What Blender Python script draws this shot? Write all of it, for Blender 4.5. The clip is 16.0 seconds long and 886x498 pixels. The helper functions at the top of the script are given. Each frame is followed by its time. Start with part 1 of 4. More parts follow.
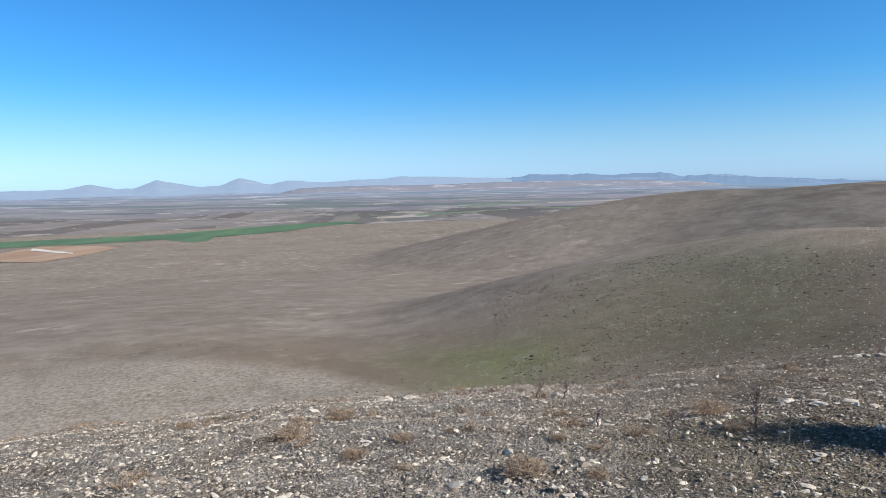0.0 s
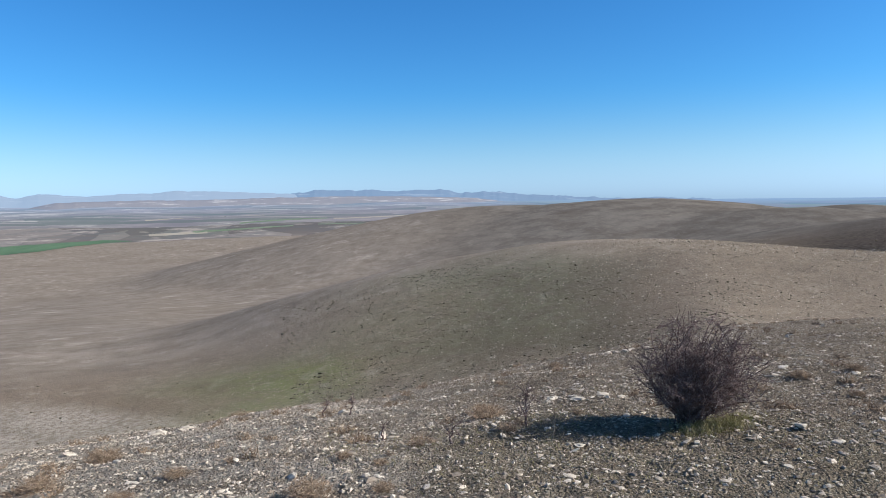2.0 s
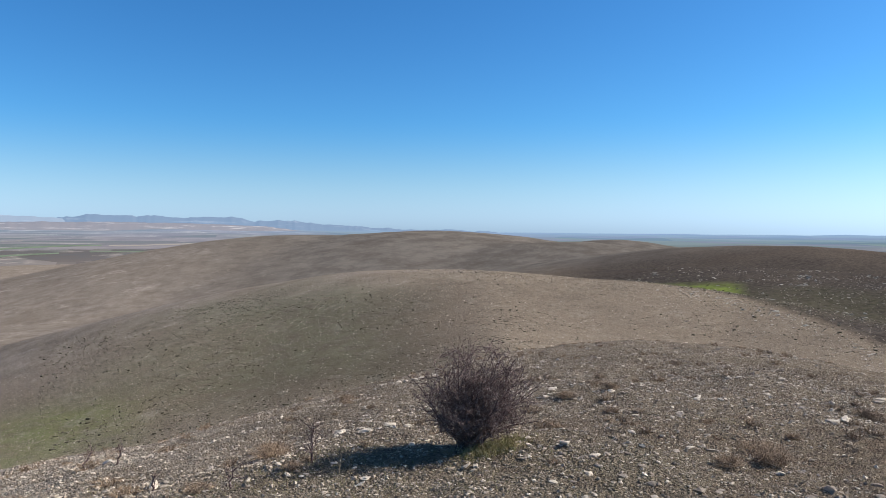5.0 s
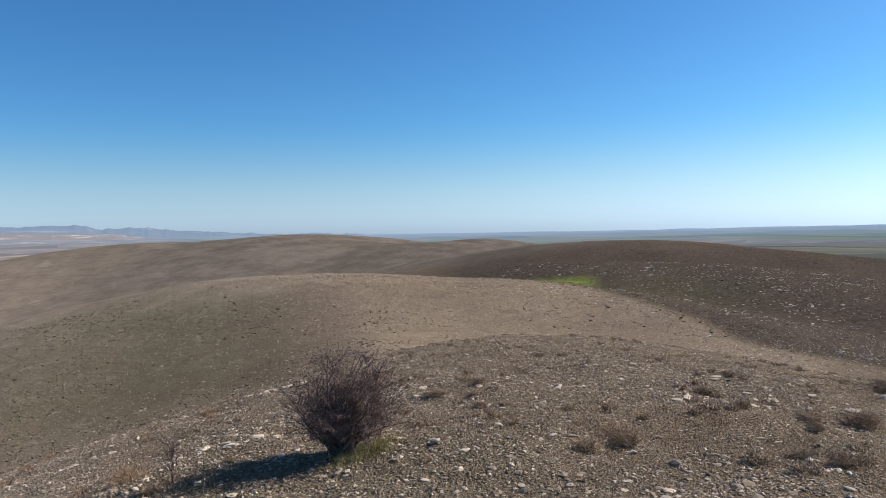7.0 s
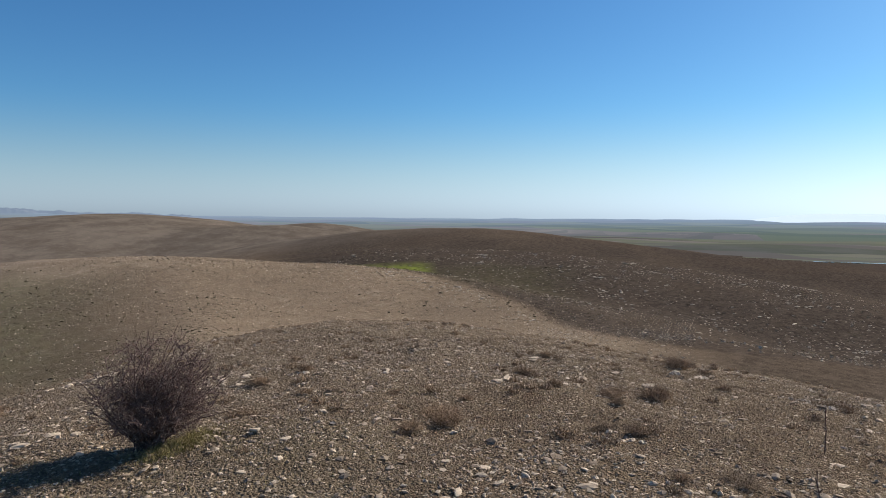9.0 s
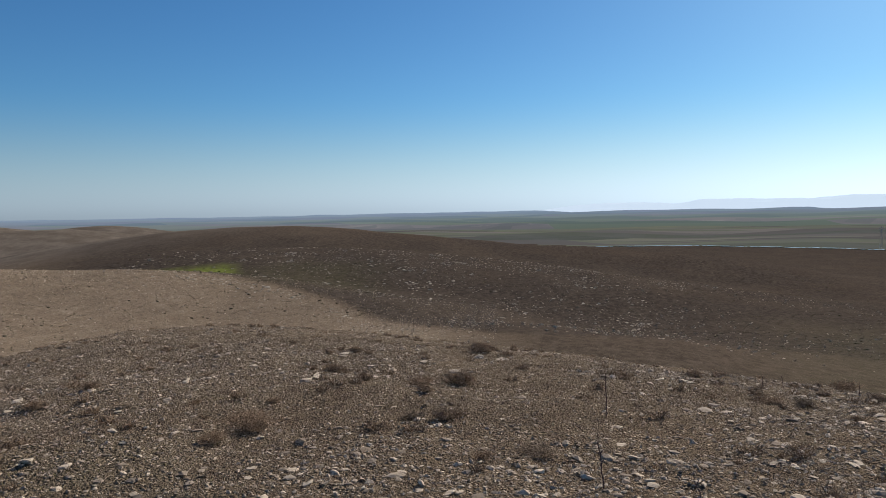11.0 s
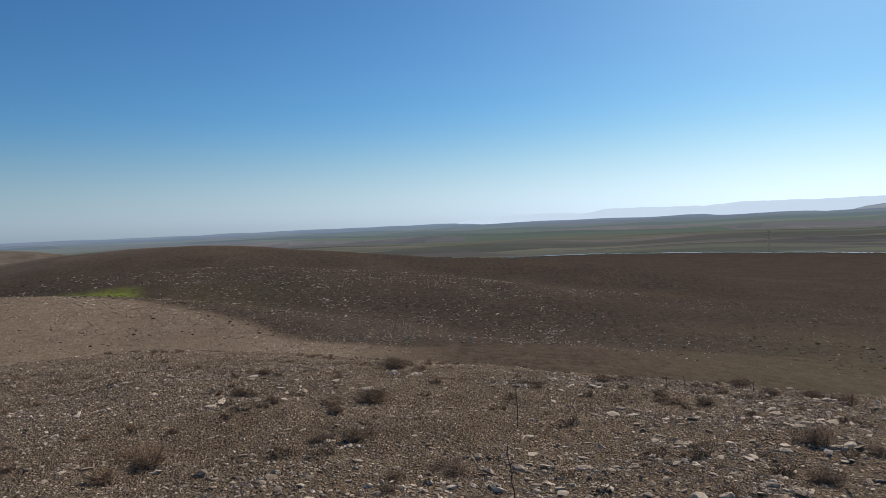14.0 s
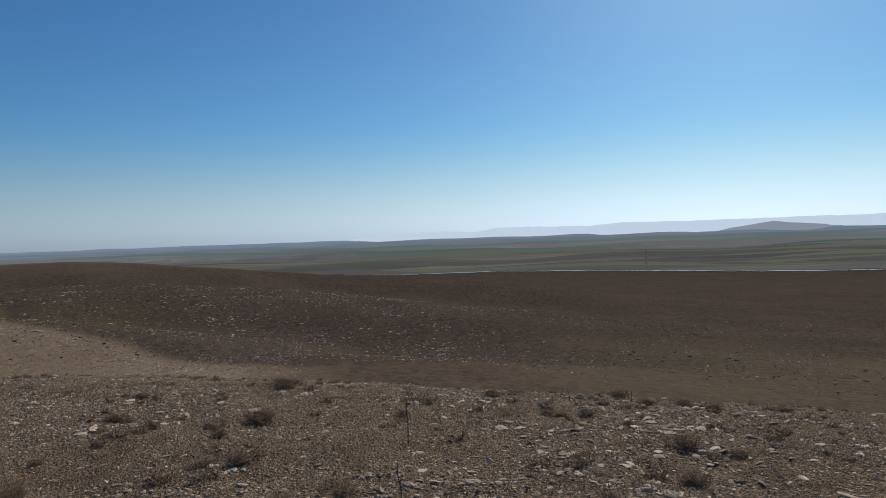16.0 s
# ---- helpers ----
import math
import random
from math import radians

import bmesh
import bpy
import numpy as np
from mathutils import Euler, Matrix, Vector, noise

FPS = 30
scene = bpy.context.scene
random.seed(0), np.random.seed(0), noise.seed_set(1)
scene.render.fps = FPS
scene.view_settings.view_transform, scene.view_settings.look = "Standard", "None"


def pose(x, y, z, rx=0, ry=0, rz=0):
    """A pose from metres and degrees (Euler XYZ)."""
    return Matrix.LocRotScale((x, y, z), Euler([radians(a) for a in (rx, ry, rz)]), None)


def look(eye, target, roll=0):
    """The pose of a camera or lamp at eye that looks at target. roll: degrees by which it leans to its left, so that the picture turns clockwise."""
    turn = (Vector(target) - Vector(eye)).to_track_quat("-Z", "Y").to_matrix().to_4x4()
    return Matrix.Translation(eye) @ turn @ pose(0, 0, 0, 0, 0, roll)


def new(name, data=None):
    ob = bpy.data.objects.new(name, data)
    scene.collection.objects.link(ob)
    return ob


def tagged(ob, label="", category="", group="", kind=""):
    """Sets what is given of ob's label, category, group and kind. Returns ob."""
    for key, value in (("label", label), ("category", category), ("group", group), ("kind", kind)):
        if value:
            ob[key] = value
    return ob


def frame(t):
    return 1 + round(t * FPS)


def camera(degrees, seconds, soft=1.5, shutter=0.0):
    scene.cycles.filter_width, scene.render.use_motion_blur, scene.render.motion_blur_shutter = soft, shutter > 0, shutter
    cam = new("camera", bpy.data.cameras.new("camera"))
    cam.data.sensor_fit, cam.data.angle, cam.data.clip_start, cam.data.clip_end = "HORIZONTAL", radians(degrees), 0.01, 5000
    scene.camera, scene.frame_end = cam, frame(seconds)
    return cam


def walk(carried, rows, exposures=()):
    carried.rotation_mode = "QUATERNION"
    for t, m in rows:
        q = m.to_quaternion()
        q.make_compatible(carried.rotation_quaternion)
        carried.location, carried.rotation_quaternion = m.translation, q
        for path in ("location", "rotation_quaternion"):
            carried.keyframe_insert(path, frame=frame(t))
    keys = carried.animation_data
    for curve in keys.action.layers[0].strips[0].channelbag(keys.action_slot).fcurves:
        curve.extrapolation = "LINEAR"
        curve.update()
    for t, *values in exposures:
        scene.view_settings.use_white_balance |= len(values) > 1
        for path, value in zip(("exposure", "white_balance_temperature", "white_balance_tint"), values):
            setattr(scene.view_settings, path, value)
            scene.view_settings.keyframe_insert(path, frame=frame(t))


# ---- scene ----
cam = camera(66.10, 16.0, soft=0.9)
# seconds, eye, target, roll
PATH = [
    (0, (0.056, -0.036, 1.588), (0.045, 1.957, 1.417), -1.3),
    (0.5, (0.059, -0.042, 1.591), (0.203, 1.947, 1.446), -1.8),
    (1, (0.089, -0.006, 1.586), (0.416, 1.961, 1.441), -2.1),
    (1.5, (0.106, 0.009, 1.582), (0.619, 1.937, 1.441), -1.0),
    (2, (0.107, -0.002, 1.587), (0.709, 1.9, 1.449), -1.1),
    (2.5, (0.115, -0.005, 1.595), (0.832, 1.856, 1.453), -0.8),
    (3, (0.11, -0.033, 1.608), (0.896, 1.804, 1.516), -0.6),
    (3.5, (0.108, -0.043, 1.614), (0.983, 1.755, 1.564), -0.2),
    (4, (0.14, -0.023, 1.605), (1.1, 1.731, 1.567), -0.1),
    (6.5, (0.186, -0.051, 1.605), (1.549, 1.412, 1.535), -0.7),
    (7, (0.19, -0.044, 1.61), (1.622, 1.352, 1.556), -1.4),
    (7.5, (0.226, -0.07, 1.608), (1.768, 1.203, 1.551), -1.3),
    (8, (0.248, -0.082, 1.602), (1.832, 1.136, 1.534), -2.1),
    (8.5, (0.259, -0.083, 1.586), (1.897, 1.061, 1.51), -2.0),
    (9, (0.285, -0.077, 1.596), (2.004, 0.94, 1.495), 0.2),
    (9.5, (0.296, -0.081, 1.592), (2.111, 0.753, 1.477), -0.7),
    (12, (0.377, -0.15, 1.583), (2.337, 0.235, 1.474), -1.0),
    (12.5, (0.399, -0.15, 1.582), (2.372, 0.155, 1.475), -1.6),
    (13, (0.419, -0.159, 1.589), (2.4, 0.099, 1.49), -1.6),
    (13.5, (0.406, -0.167, 1.593), (2.377, 0.168, 1.527), -2.1),
    (14, (0.426, -0.187, 1.58), (2.407, 0.074, 1.495), -2.6),
    (14.5, (0.405, -0.181, 1.576), (2.396, -0.002, 1.526), -2.9),
    (15, (0.415, -0.195, 1.581), (2.41, -0.064, 1.514), -2.6),
    (15.5, (0.402, -0.199, 1.579), (2.401, -0.146, 1.533), -2.4),
    (16, (0.396, -0.205, 1.578), (2.395, -0.258, 1.532), -2.0),
]
EXPOSURES = [(0, 0.61, 5680, 5), (4, 0.62, 5880, 6), (7, 0.5, 6430, 9), (9, 0.29, 6800, 10), (12, -0.09, 6740, 10), (15, -0.16, 6720, 11), (16, -0.28, 6720, 11)]
walk(cam, [(t, look(eye, target, roll)) for t, eye, target, roll in PATH], EXPOSURES)

# ---- light: clear winter sky, sun to the right of the first view ----
SUN_BEARING, SUN_HEIGHT = 116.0, 33.0
world = bpy.data.worlds.new("clear_sky")
scene.world = world
world.use_nodes = True
wn = world.node_tree.nodes
sky = wn.new("ShaderNodeTexSky")
sky.sky_type = "NISHITA"
sky.sun_disc = False
sky.sun_elevation = radians(SUN_HEIGHT)
sky.sun_rotation = radians(SUN_BEARING)
sky.altitude = 1100
sky.air_density, sky.dust_density, sky.ozone_density = 1.0, 1.0, 1.6
wn["Background"].inputs["Strength"].default_value = 0.079
tone = wn.new("ShaderNodeHueSaturation")
tone.inputs["Saturation"].default_value = 1.2
world.node_tree.links.new(sky.outputs[0], tone.inputs["Color"])
cool = wn.new("ShaderNodeMix")
cool.data_type, cool.blend_type = "RGBA", "MULTIPLY"
cool.inputs["Factor"].default_value = 1.0
cool.inputs["B"].default_value = (0.56, 0.95, 1.20, 1)
world.node_tree.links.new(tone.outputs[0], cool.inputs["A"])
# paler, greyer air towards the horizon
grey = wn.new("ShaderNodeRGBToBW")
world.node_tree.links.new(sky.outputs[0], grey.inputs[0])
air = wn.new("ShaderNodeMix")
air.data_type, air.blend_type = "RGBA", "MULTIPLY"
air.inputs["Factor"].default_value = 1.0
air.inputs["B"].default_value = (0.79, 1.0, 1.27, 1)
world.node_tree.links.new(grey.outputs[0], air.inputs["A"])
coords = wn.new("ShaderNodeTexCoord")
axes_of = wn.new("ShaderNodeSeparateXYZ")
world.node_tree.links.new(coords.outputs["Generated"], axes_of.inputs[0])
low = wn.new("ShaderNodeMapRange")
low.interpolation_type = "SMOOTHSTEP"
low.inputs["From Min"].default_value, low.inputs["From Max"].default_value = -0.02, 0.165
low.inputs["To Min"].default_value, low.inputs["To Max"].default_value = 0.92, 0.0
world.node_tree.links.new(axes_of.outputs["Z"], low.inputs["Value"])
blend = wn.new("ShaderNodeMix")
blend.data_type = "RGBA"
# the cooler tone fades out overhead
high = wn.new("ShaderNodeMapRange")
high.inputs["From Min"].default_value, high.inputs["From Max"].default_value = 0.35, 0.7
high.inputs["To Min"].default_value, high.inputs["To Max"].default_value = 1.0, 0.0
world.node_tree.links.new(axes_of.outputs["Z"], high.inputs["Value"])
world.node_tree.links.new(high.outputs[0], cool.inputs["Factor"])
world.node_tree.links.new(low.outputs[0], blend.inputs["Factor"])
world.node_tree.links.new(cool.outputs[2], blend.inputs["A"])
world.node_tree.links.new(air.outputs[2], blend.inputs["B"])
world.node_tree.links.new(blend.outputs[2], wn["Background"].inputs["Color"])
sun = new("sun", bpy.data.lights.new("sun", "SUN"))
sun.data.energy, sun.data.angle, sun.data.color = 5.0, radians(0.53), (1.0, 0.89, 0.76)
sun.matrix_world = look((0, 0, 50), (-math.sin(radians(SUN_BEARING)), -math.cos(radians(SUN_BEARING)), 50 - math.tan(radians(SUN_HEIGHT))))


# ---- materials ----
class Nodes:
    """A small helper to write node materials."""

    def __init__(self, name, rough=0.9, spec=0.25):
        self.m = bpy.data.materials.new(name)
        self.m.use_nodes = True
        self.t = self.m.node_tree
        self.out = self.t.nodes["Principled BSDF"]
        self.out.inputs["Roughness"].default_value = rough
        self.out.inputs["Specular IOR Level"].default_value = spec
        self.where = self.t.nodes.new("ShaderNodeNewGeometry").outputs["Position"]

    def put(self, socket, value):
        if isinstance(value, bpy.types.NodeSocket):
            self.t.links.new(value, socket)
        elif isinstance(value, tuple) and len(value) == 3 and socket.type == "RGBA":
            socket.default_value = (*value, 1)
        else:
            socket.default_value = value

    def noise(self, scale, detail=4, rough=0.6, at=None, stretch=None):
        n = self.t.nodes.new("ShaderNodeTexNoise")
        at = at or self.where
        if stretch:
            mp = self.t.nodes.new("ShaderNodeMapping")
            mp.inputs["Scale"].default_value = stretch
            self.put(mp.inputs["Vector"], at)
            at = mp.outputs[0]
        self.put(n.inputs["Vector"], at)
        n.inputs["Scale"].default_value, n.inputs["Detail"].default_value, n.inputs["Roughness"].default_value = scale, detail, rough
        return n.outputs["Fac"]

    def cells(self, scale, out="Distance", at=None, stretch=None):
        n = self.t.nodes.new("ShaderNodeTexVoronoi")
        at = at or self.where
        if stretch:
            mp = self.t.nodes.new("ShaderNodeMapping")
            mp.inputs["Scale"].default_value = stretch[:3]
            mp.inputs["Rotation"].default_value = (0, 0, radians(stretch[3]) if len(stretch) > 3 else 0)
            self.put(mp.inputs["Vector"], at)
            at = mp.outputs[0]
        self.put(n.inputs["Vector"], at)
        n.inputs["Scale"].default_value = scale
        return n.outputs[out]

    def band(self, value, lo, hi, a=0.0, b=1.0):
        n = self.t.nodes.new("ShaderNodeMapRange")
        n.interpolation_type = "SMOOTHSTEP"
        self.put(n.inputs["Value"], value)
        for k, v in (("From Min", lo), ("From Max", hi), ("To Min", a), ("To Max", b)):
            self.put(n.inputs[k], v)
        return n.outputs["Result"]

    def math(self, op, a, b=0.0):
        n = self.t.nodes.new("ShaderNodeMath")
        n.operation = op
        self.put(n.inputs[0], a)
        self.put(n.inputs[1], b)
        return n.outputs[0]

    def mix(self, fac, a, b):
        n = self.t.nodes.new("ShaderNodeMix")
        n.data_type = "RGBA"
        self.put(n.inputs["Factor"], fac)
        self.put(n.inputs["A"], a)
        self.put(n.inputs["B"], b)
        return n.outputs["Result"] if n.outputs["Result"].type == "RGBA" else n.outputs[2]

    def attr(self, name):
        n = self.t.nodes.new("ShaderNodeAttribute")
        n.attribute_name = name
        return n.outputs["Fac"]

    def chance(self, island=False):
        if island:
            return self.t.nodes["Geometry"].outputs["Random Per Island"]
        return self.t.nodes.new("ShaderNodeObjectInfo").outputs["Random"]

    def done(self, colour, bump=None, strength=0.5, distance=0.02):
        self.put(self.out.inputs["Base Color"], colour)
        if bump is not None:
            b = self.t.nodes.new("ShaderNodeBump")
            b.inputs["Strength"].default_value, b.inputs["Distance"].default_value = strength, distance
            self.put(b.inputs["Height"], bump)
            self.put(self.out.inputs["Normal"], b.outputs[0])
        return self.m


def open_ground():
    """Stony steppe: broken chips, brown soil, thin dry grass."""
    n = Nodes("stony_steppe", 1.0, 0.0)
    fine, mid, wide = n.noise(42, 5, 0.75), n.noise(2.2, 5, 0.65), n.noise(0.16, 5, 0.6)
    far = n.noise(0.022, 5, 0.62)
    warp = n.t.nodes.new("ShaderNodeVectorMath")
    warp.operation = "MULTIPLY_ADD"
    wob = n.t.nodes.new("ShaderNodeTexNoise")
    n.put(wob.inputs["Vector"], n.where)
    wob.inputs["Scale"].default_value = 30
    n.put(warp.inputs[0], wob.outputs["Color"])
    warp.inputs[1].default_value = (0.03, 0.03, 0.03)
    n.put(warp.inputs[2], n.where)
    spot = warp.outputs[0]

    def chips(scale):
        tone = n.t.nodes.new("ShaderNodeSeparateColor")
        n.put(tone.inputs[0], n.cells(scale, "Color", at=spot))
        return n.cells(scale, at=spot), tone.outputs[0], tone.outputs[1]

    gap1, tone1, odd1 = chips(24)
    gap2, tone2, odd2 = chips(58)
    gap3, tone3, odd3 = chips(5.5)
    soil = n.mix(n.band(fine, 0.32, 0.68), (0.064, 0.048, 0.036), (0.235, 0.175, 0.130))
    grass = n.mix(n.band(fine, 0.3, 0.7), (0.095, 0.074, 0.051), (0.28, 0.216, 0.155))
    col = n.mix(n.band(n.noise(5.5, 4, 0.7), 0.40, 0.56), soil, grass)
    # broken limestone in two sizes, with dark gaps between
    heap = n.band(n.noise(1.7, 5, 0.7), 0.36, 0.60, 0.12, 1.0)
    small = n.mix(tone2, (0.13, 0.10, 0.072), (0.52, 0.43, 0.33))
    col = n.mix(n.math("MULTIPLY", n.attr("stony"), n.math("MULTIPLY", n.band(gap2, 0.62, 0.40), n.math("MULTIPLY", heap, n.band(odd2, 0.42, 0.50)))), col, small)
    large = n.mix(tone1, (0.17, 0.13, 0.095), (0.70, 0.60, 0.48))
    col = n.mix(n.math("MULTIPLY", n.attr("stony"), n.math("MULTIPLY", n.band(gap1, 0.46, 0.34), n.math("MULTIPLY", heap, n.band(odd1, 0.58, 0.65)))), col, large)
    col = n.mix(n.math("MULTIPLY", n.attr("pale"), n.band(mid, 0.3, 0.7, 0.1, 0.85)), col, (0.46, 0.402, 0.33))
    # cover of the wider land; dark also holds the scree's painted shade
    col = n.mix(n.math("MULTIPLY", n.attr("brown"), n.band(far, 0.25, 0.7, 0.6, 1.0)), col, n.mix(n.band(wide, 0.3, 0.7), (0.205, 0.164, 0.130), (0.285, 0.236, 0.190)))
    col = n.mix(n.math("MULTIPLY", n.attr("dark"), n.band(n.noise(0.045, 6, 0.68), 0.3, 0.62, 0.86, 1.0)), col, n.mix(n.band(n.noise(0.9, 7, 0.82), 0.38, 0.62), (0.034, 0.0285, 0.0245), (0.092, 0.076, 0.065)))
    col = n.mix(n.math("MULTIPLY", n.attr("olive"), n.band(n.noise(0.35, 5, 0.7), 0.3, 0.6, 0.35, 1.0)), col, n.mix(fine, (0.105, 0.103, 0.060), (0.185, 0.174, 0.108)))
    col = n.mix(n.math("MULTIPLY", n.attr("lush"), n.band(n.noise(0.5, 4, 0.7), 0.3, 0.6, 0.25, 0.85)), col, (0.20, 0.25, 0.045))
    col = n.mix(n.math("MULTIPLY", n.band(n.noise(0.05, 6, 0.72), 0.56, 0.70), n.math("MULTIPLY", n.attr("brown"), 0.75)), col, (0.40, 0.335, 0.27))
    # air haze over the middle hills, mixed into their colour as grey
    col = n.mix(n.math("MULTIPLY", n.attr("grey"), 0.8), col, n.mix(n.band(n.noise(0.06, 6, 0.72), 0.35, 0.65), (0.115, 0.100, 0.086), (0.19, 0.165, 0.141)))
    # worn and grassy patches over the hills, drawn out along the slope
    hill = n.band(n.attr("stony"), 0.9, 0.0)
    open_hill = n.math("MULTIPLY", hill, n.math("SUBTRACT", 1.0, n.math("MULTIPLY", n.attr("dark"), 0.92)))
    col = n.mix(n.math("MULTIPLY", open_hill, n.band(n.noise(0.11, 8, 0.78), 0.46, 0.66, 0.0, 0.34)), col, (0.105, 0.086, 0.064))
    col = n.mix(n.math("MULTIPLY", open_hill, n.band(n.noise(0.30, 8, 0.8), 0.52, 0.70, 0.0, 0.42)), col, (0.36, 0.31, 0.255))
    col = n.mix(n.math("MULTIPLY", hill, n.band(n.noise(0.02, 7, 0.75), 0.50, 0.66, 0.0, 0.22)), col, (0.075, 0.055, 0.041))
    # clumps and stones of the hillsides
    lump = n.math("MULTIPLY", n.math("MULTIPLY", n.attr("speckled"), n.band(n.noise(0.55, 5, 0.7), 0.36, 0.58)), n.band(gap3, 0.46, 0.22))
    col = n.mix(n.math("MULTIPLY", lump, n.band(odd3, 0.50, 0.9, 0, 0.75)), col, (0.075, 0.062, 0.040))
    col = n.mix(n.math("MULTIPLY", lump, n.band(odd3, 0.28, 0.22, 0, 0.8)), col, n.mix(tone3, (0.26, 0.215, 0.16), (0.46, 0.40, 0.31)))
    stones = n.math("ADD", n.math("MULTIPLY", n.band(gap1, 0.5, 0.1), 1.2), n.math("MULTIPLY", n.band(gap2, 0.6, 0.1), 0.6))
    bump = n.math("ADD", n.math("MULTIPLY", fine, 0.8), n.math("ADD", n.math("MULTIPLY", stones, n.attr("stony")), n.math("MULTIPLY", mid, 1.5)))
    return n.done(col, bump, 1.0, 0.045)


def plain_ground():
    """The far plain: long strips of fields, distance haze mixed into their colours."""
    n = Nodes("far_plain", 1.0, 0.0)
    strip = n.cells(0.016, "Color", stretch=(0.8, 0.22, 1.0, 12))
    sep = n.t.nodes.new("ShaderNodeSeparateColor")
    n.put(sep.inputs[0], strip)
    a, b = sep.outputs[0], sep.outputs[1]
    left = n.mix(n.band(a, 0.2, 0.8), (0.150, 0.126, 0.112), (0.235, 0.20, 0.175))
    # bluish grey on this side stands for the hazy air
    right = n.mix(n.band(a, 0.2, 0.8), (0.085, 0.085, 0.086), (0.165, 0.158, 0.150))
    col = n.mix(n.attr("fields"), left, right)
    col = n.mix(n.math("MULTIPLY", n.attr("fields"), n.band(b, 0.42, 0.50, 0.0, 0.9)), col, n.mix(a, (0.078, 0.092, 0.080), (0.152, 0.170, 0.122)))
    col = n.mix(n.band(n.noise(0.012, 7, 0.7), 0.40, 0.65, 0.0, 0.5), col, (0.115, 0.120, 0.128))
    col = n.mix(n.math("MULTIPLY", n.attr("bare"), n.band(n.noise(0.011, 6, 0.7, stretch=(1, 1, 1)), 0.53, 0.64)), col, (0.34, 0.29, 0.25))
    return n.done(col)


def stone_material():
    n = Nodes("limestone", 0.85, 0.2)
    r = n.chance(True)
    col = n.mix(n.math("POWER", r, 1.5), (0.20, 0.156, 0.118), (0.66, 0.56, 0.44))
    col = n.mix(n.band(n.noise(22, 5, 0.75), 0.45, 0.66, 0, 0.6), col, (0.24, 0.19, 0.14))
    col = n.mix(n.band(n.noise(70, 3), 0.6, 0.7, 0, 0.5), col, (0.14, 0.125, 0.11))
    return n.done(col, n.noise(45, 5, 0.7), 0.5, 0.01)


def dry_material(name, a, b, c):
    n = Nodes(name, 0.9, 0.15)
    col = n.mix(n.chance(True), a, b)
    return n.done(n.mix(n.band(n.noise(14, 3), 0.4, 0.65), col, c))


def bark_material():
    n = Nodes("bark", 0.85, 0.2)
    col = n.mix(n.chance(True), (0.07, 0.045, 0.040), (0.19, 0.125, 0.108))
    return n.done(n.mix(n.band(n.noise(60, 4), 0.5, 0.7), col, (0.30, 0.26, 0.24)), n.noise(120, 3), 0.4, 0.004)


def outcrop_material():
    n = Nodes("white_limestone", 0.9, 0.2)
    col = n.mix(n.chance(True), (0.26, 0.225, 0.18), (0.58, 0.52, 0.44))
    return n.done(n.mix(n.band(n.noise(6, 5, 0.7), 0.5, 0.7, 0, 0.6), col, (0.25, 0.21, 0.16)))


GROUND, PLAIN, STONE = open_ground(), plain_ground(), stone_material()
WHITE_ROCK = outcrop_material()
BARK = bark_material()
TUFT = dry_material("dry_thistle", (0.23, 0.16, 0.105), (0.43, 0.315, 0.21), (0.19, 0.13, 0.088))
STRAW = dry_material("straw", (0.22, 0.165, 0.115), (0.36, 0.28, 0.20), (0.18, 0.132, 0.092))
GRASS = dry_material("green_grass", (0.18, 0.17, 0.065), (0.30, 0.265, 0.12), (0.32, 0.26, 0.14))
SCRUB = dry_material("dark_scrub", (0.085, 0.075, 0.05), (0.16, 0.135, 0.09), (0.12, 0.10, 0.065))


# ---- the shape of the land ----
# The land: metres, the eye stands 1.6 m above the top of a knoll at the origin.
EYE_H = 1.6


def value_noise(x, y, scale, seed):
    """Smooth noise between 0 and 1 on the plan."""
    grid = np.random.default_rng(seed).random((64, 64))
    u, v = np.asarray(x) / scale, np.asarray(y) / scale
    i, j = np.floor(u).astype(int), np.floor(v).astype(int)
    f, g = u - i, v - j
    f, g = f * f * (3 - 2 * f), g * g * (3 - 2 * g)
    p, q, s, t = grid[i % 64, j % 64], grid[(i + 1) % 64, j % 64], grid[i % 64, (j + 1) % 64], grid[(i + 1) % 64, (j + 1) % 64]
    return (p * (1 - f) + q * f) * (1 - g) + (s * (1 - f) + t * f) * g


def ring(az, knots):
    """A smooth value round the compass from (degrees, value) knots."""
    a = np.radians([k[0] for k in knots])
    v = np.array([k[1] for k in knots])
    a = np.concatenate([a - 2 * np.pi, a, a + 2 * np.pi])
    v = np.concatenate([v, v, v])
    fine = np.linspace(-np.pi, np.pi, 721)
    w = np.interp(fine, a, v)
    kernel = np.hanning(15) / np.hanning(15).sum()
    w = np.convolve(np.concatenate([w[-8:-1], w, w[1:8]]), kernel, mode="same")[7:-7]
    return np.interp(az, fine, w)


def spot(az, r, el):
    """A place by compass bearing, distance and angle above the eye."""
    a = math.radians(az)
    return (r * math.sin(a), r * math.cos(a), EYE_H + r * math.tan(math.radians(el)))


def smooth_max(a, b, k):
    h = np.maximum(k - np.abs(a - b), 0) / k
    return np.maximum(a, b) + h * h * k / 4


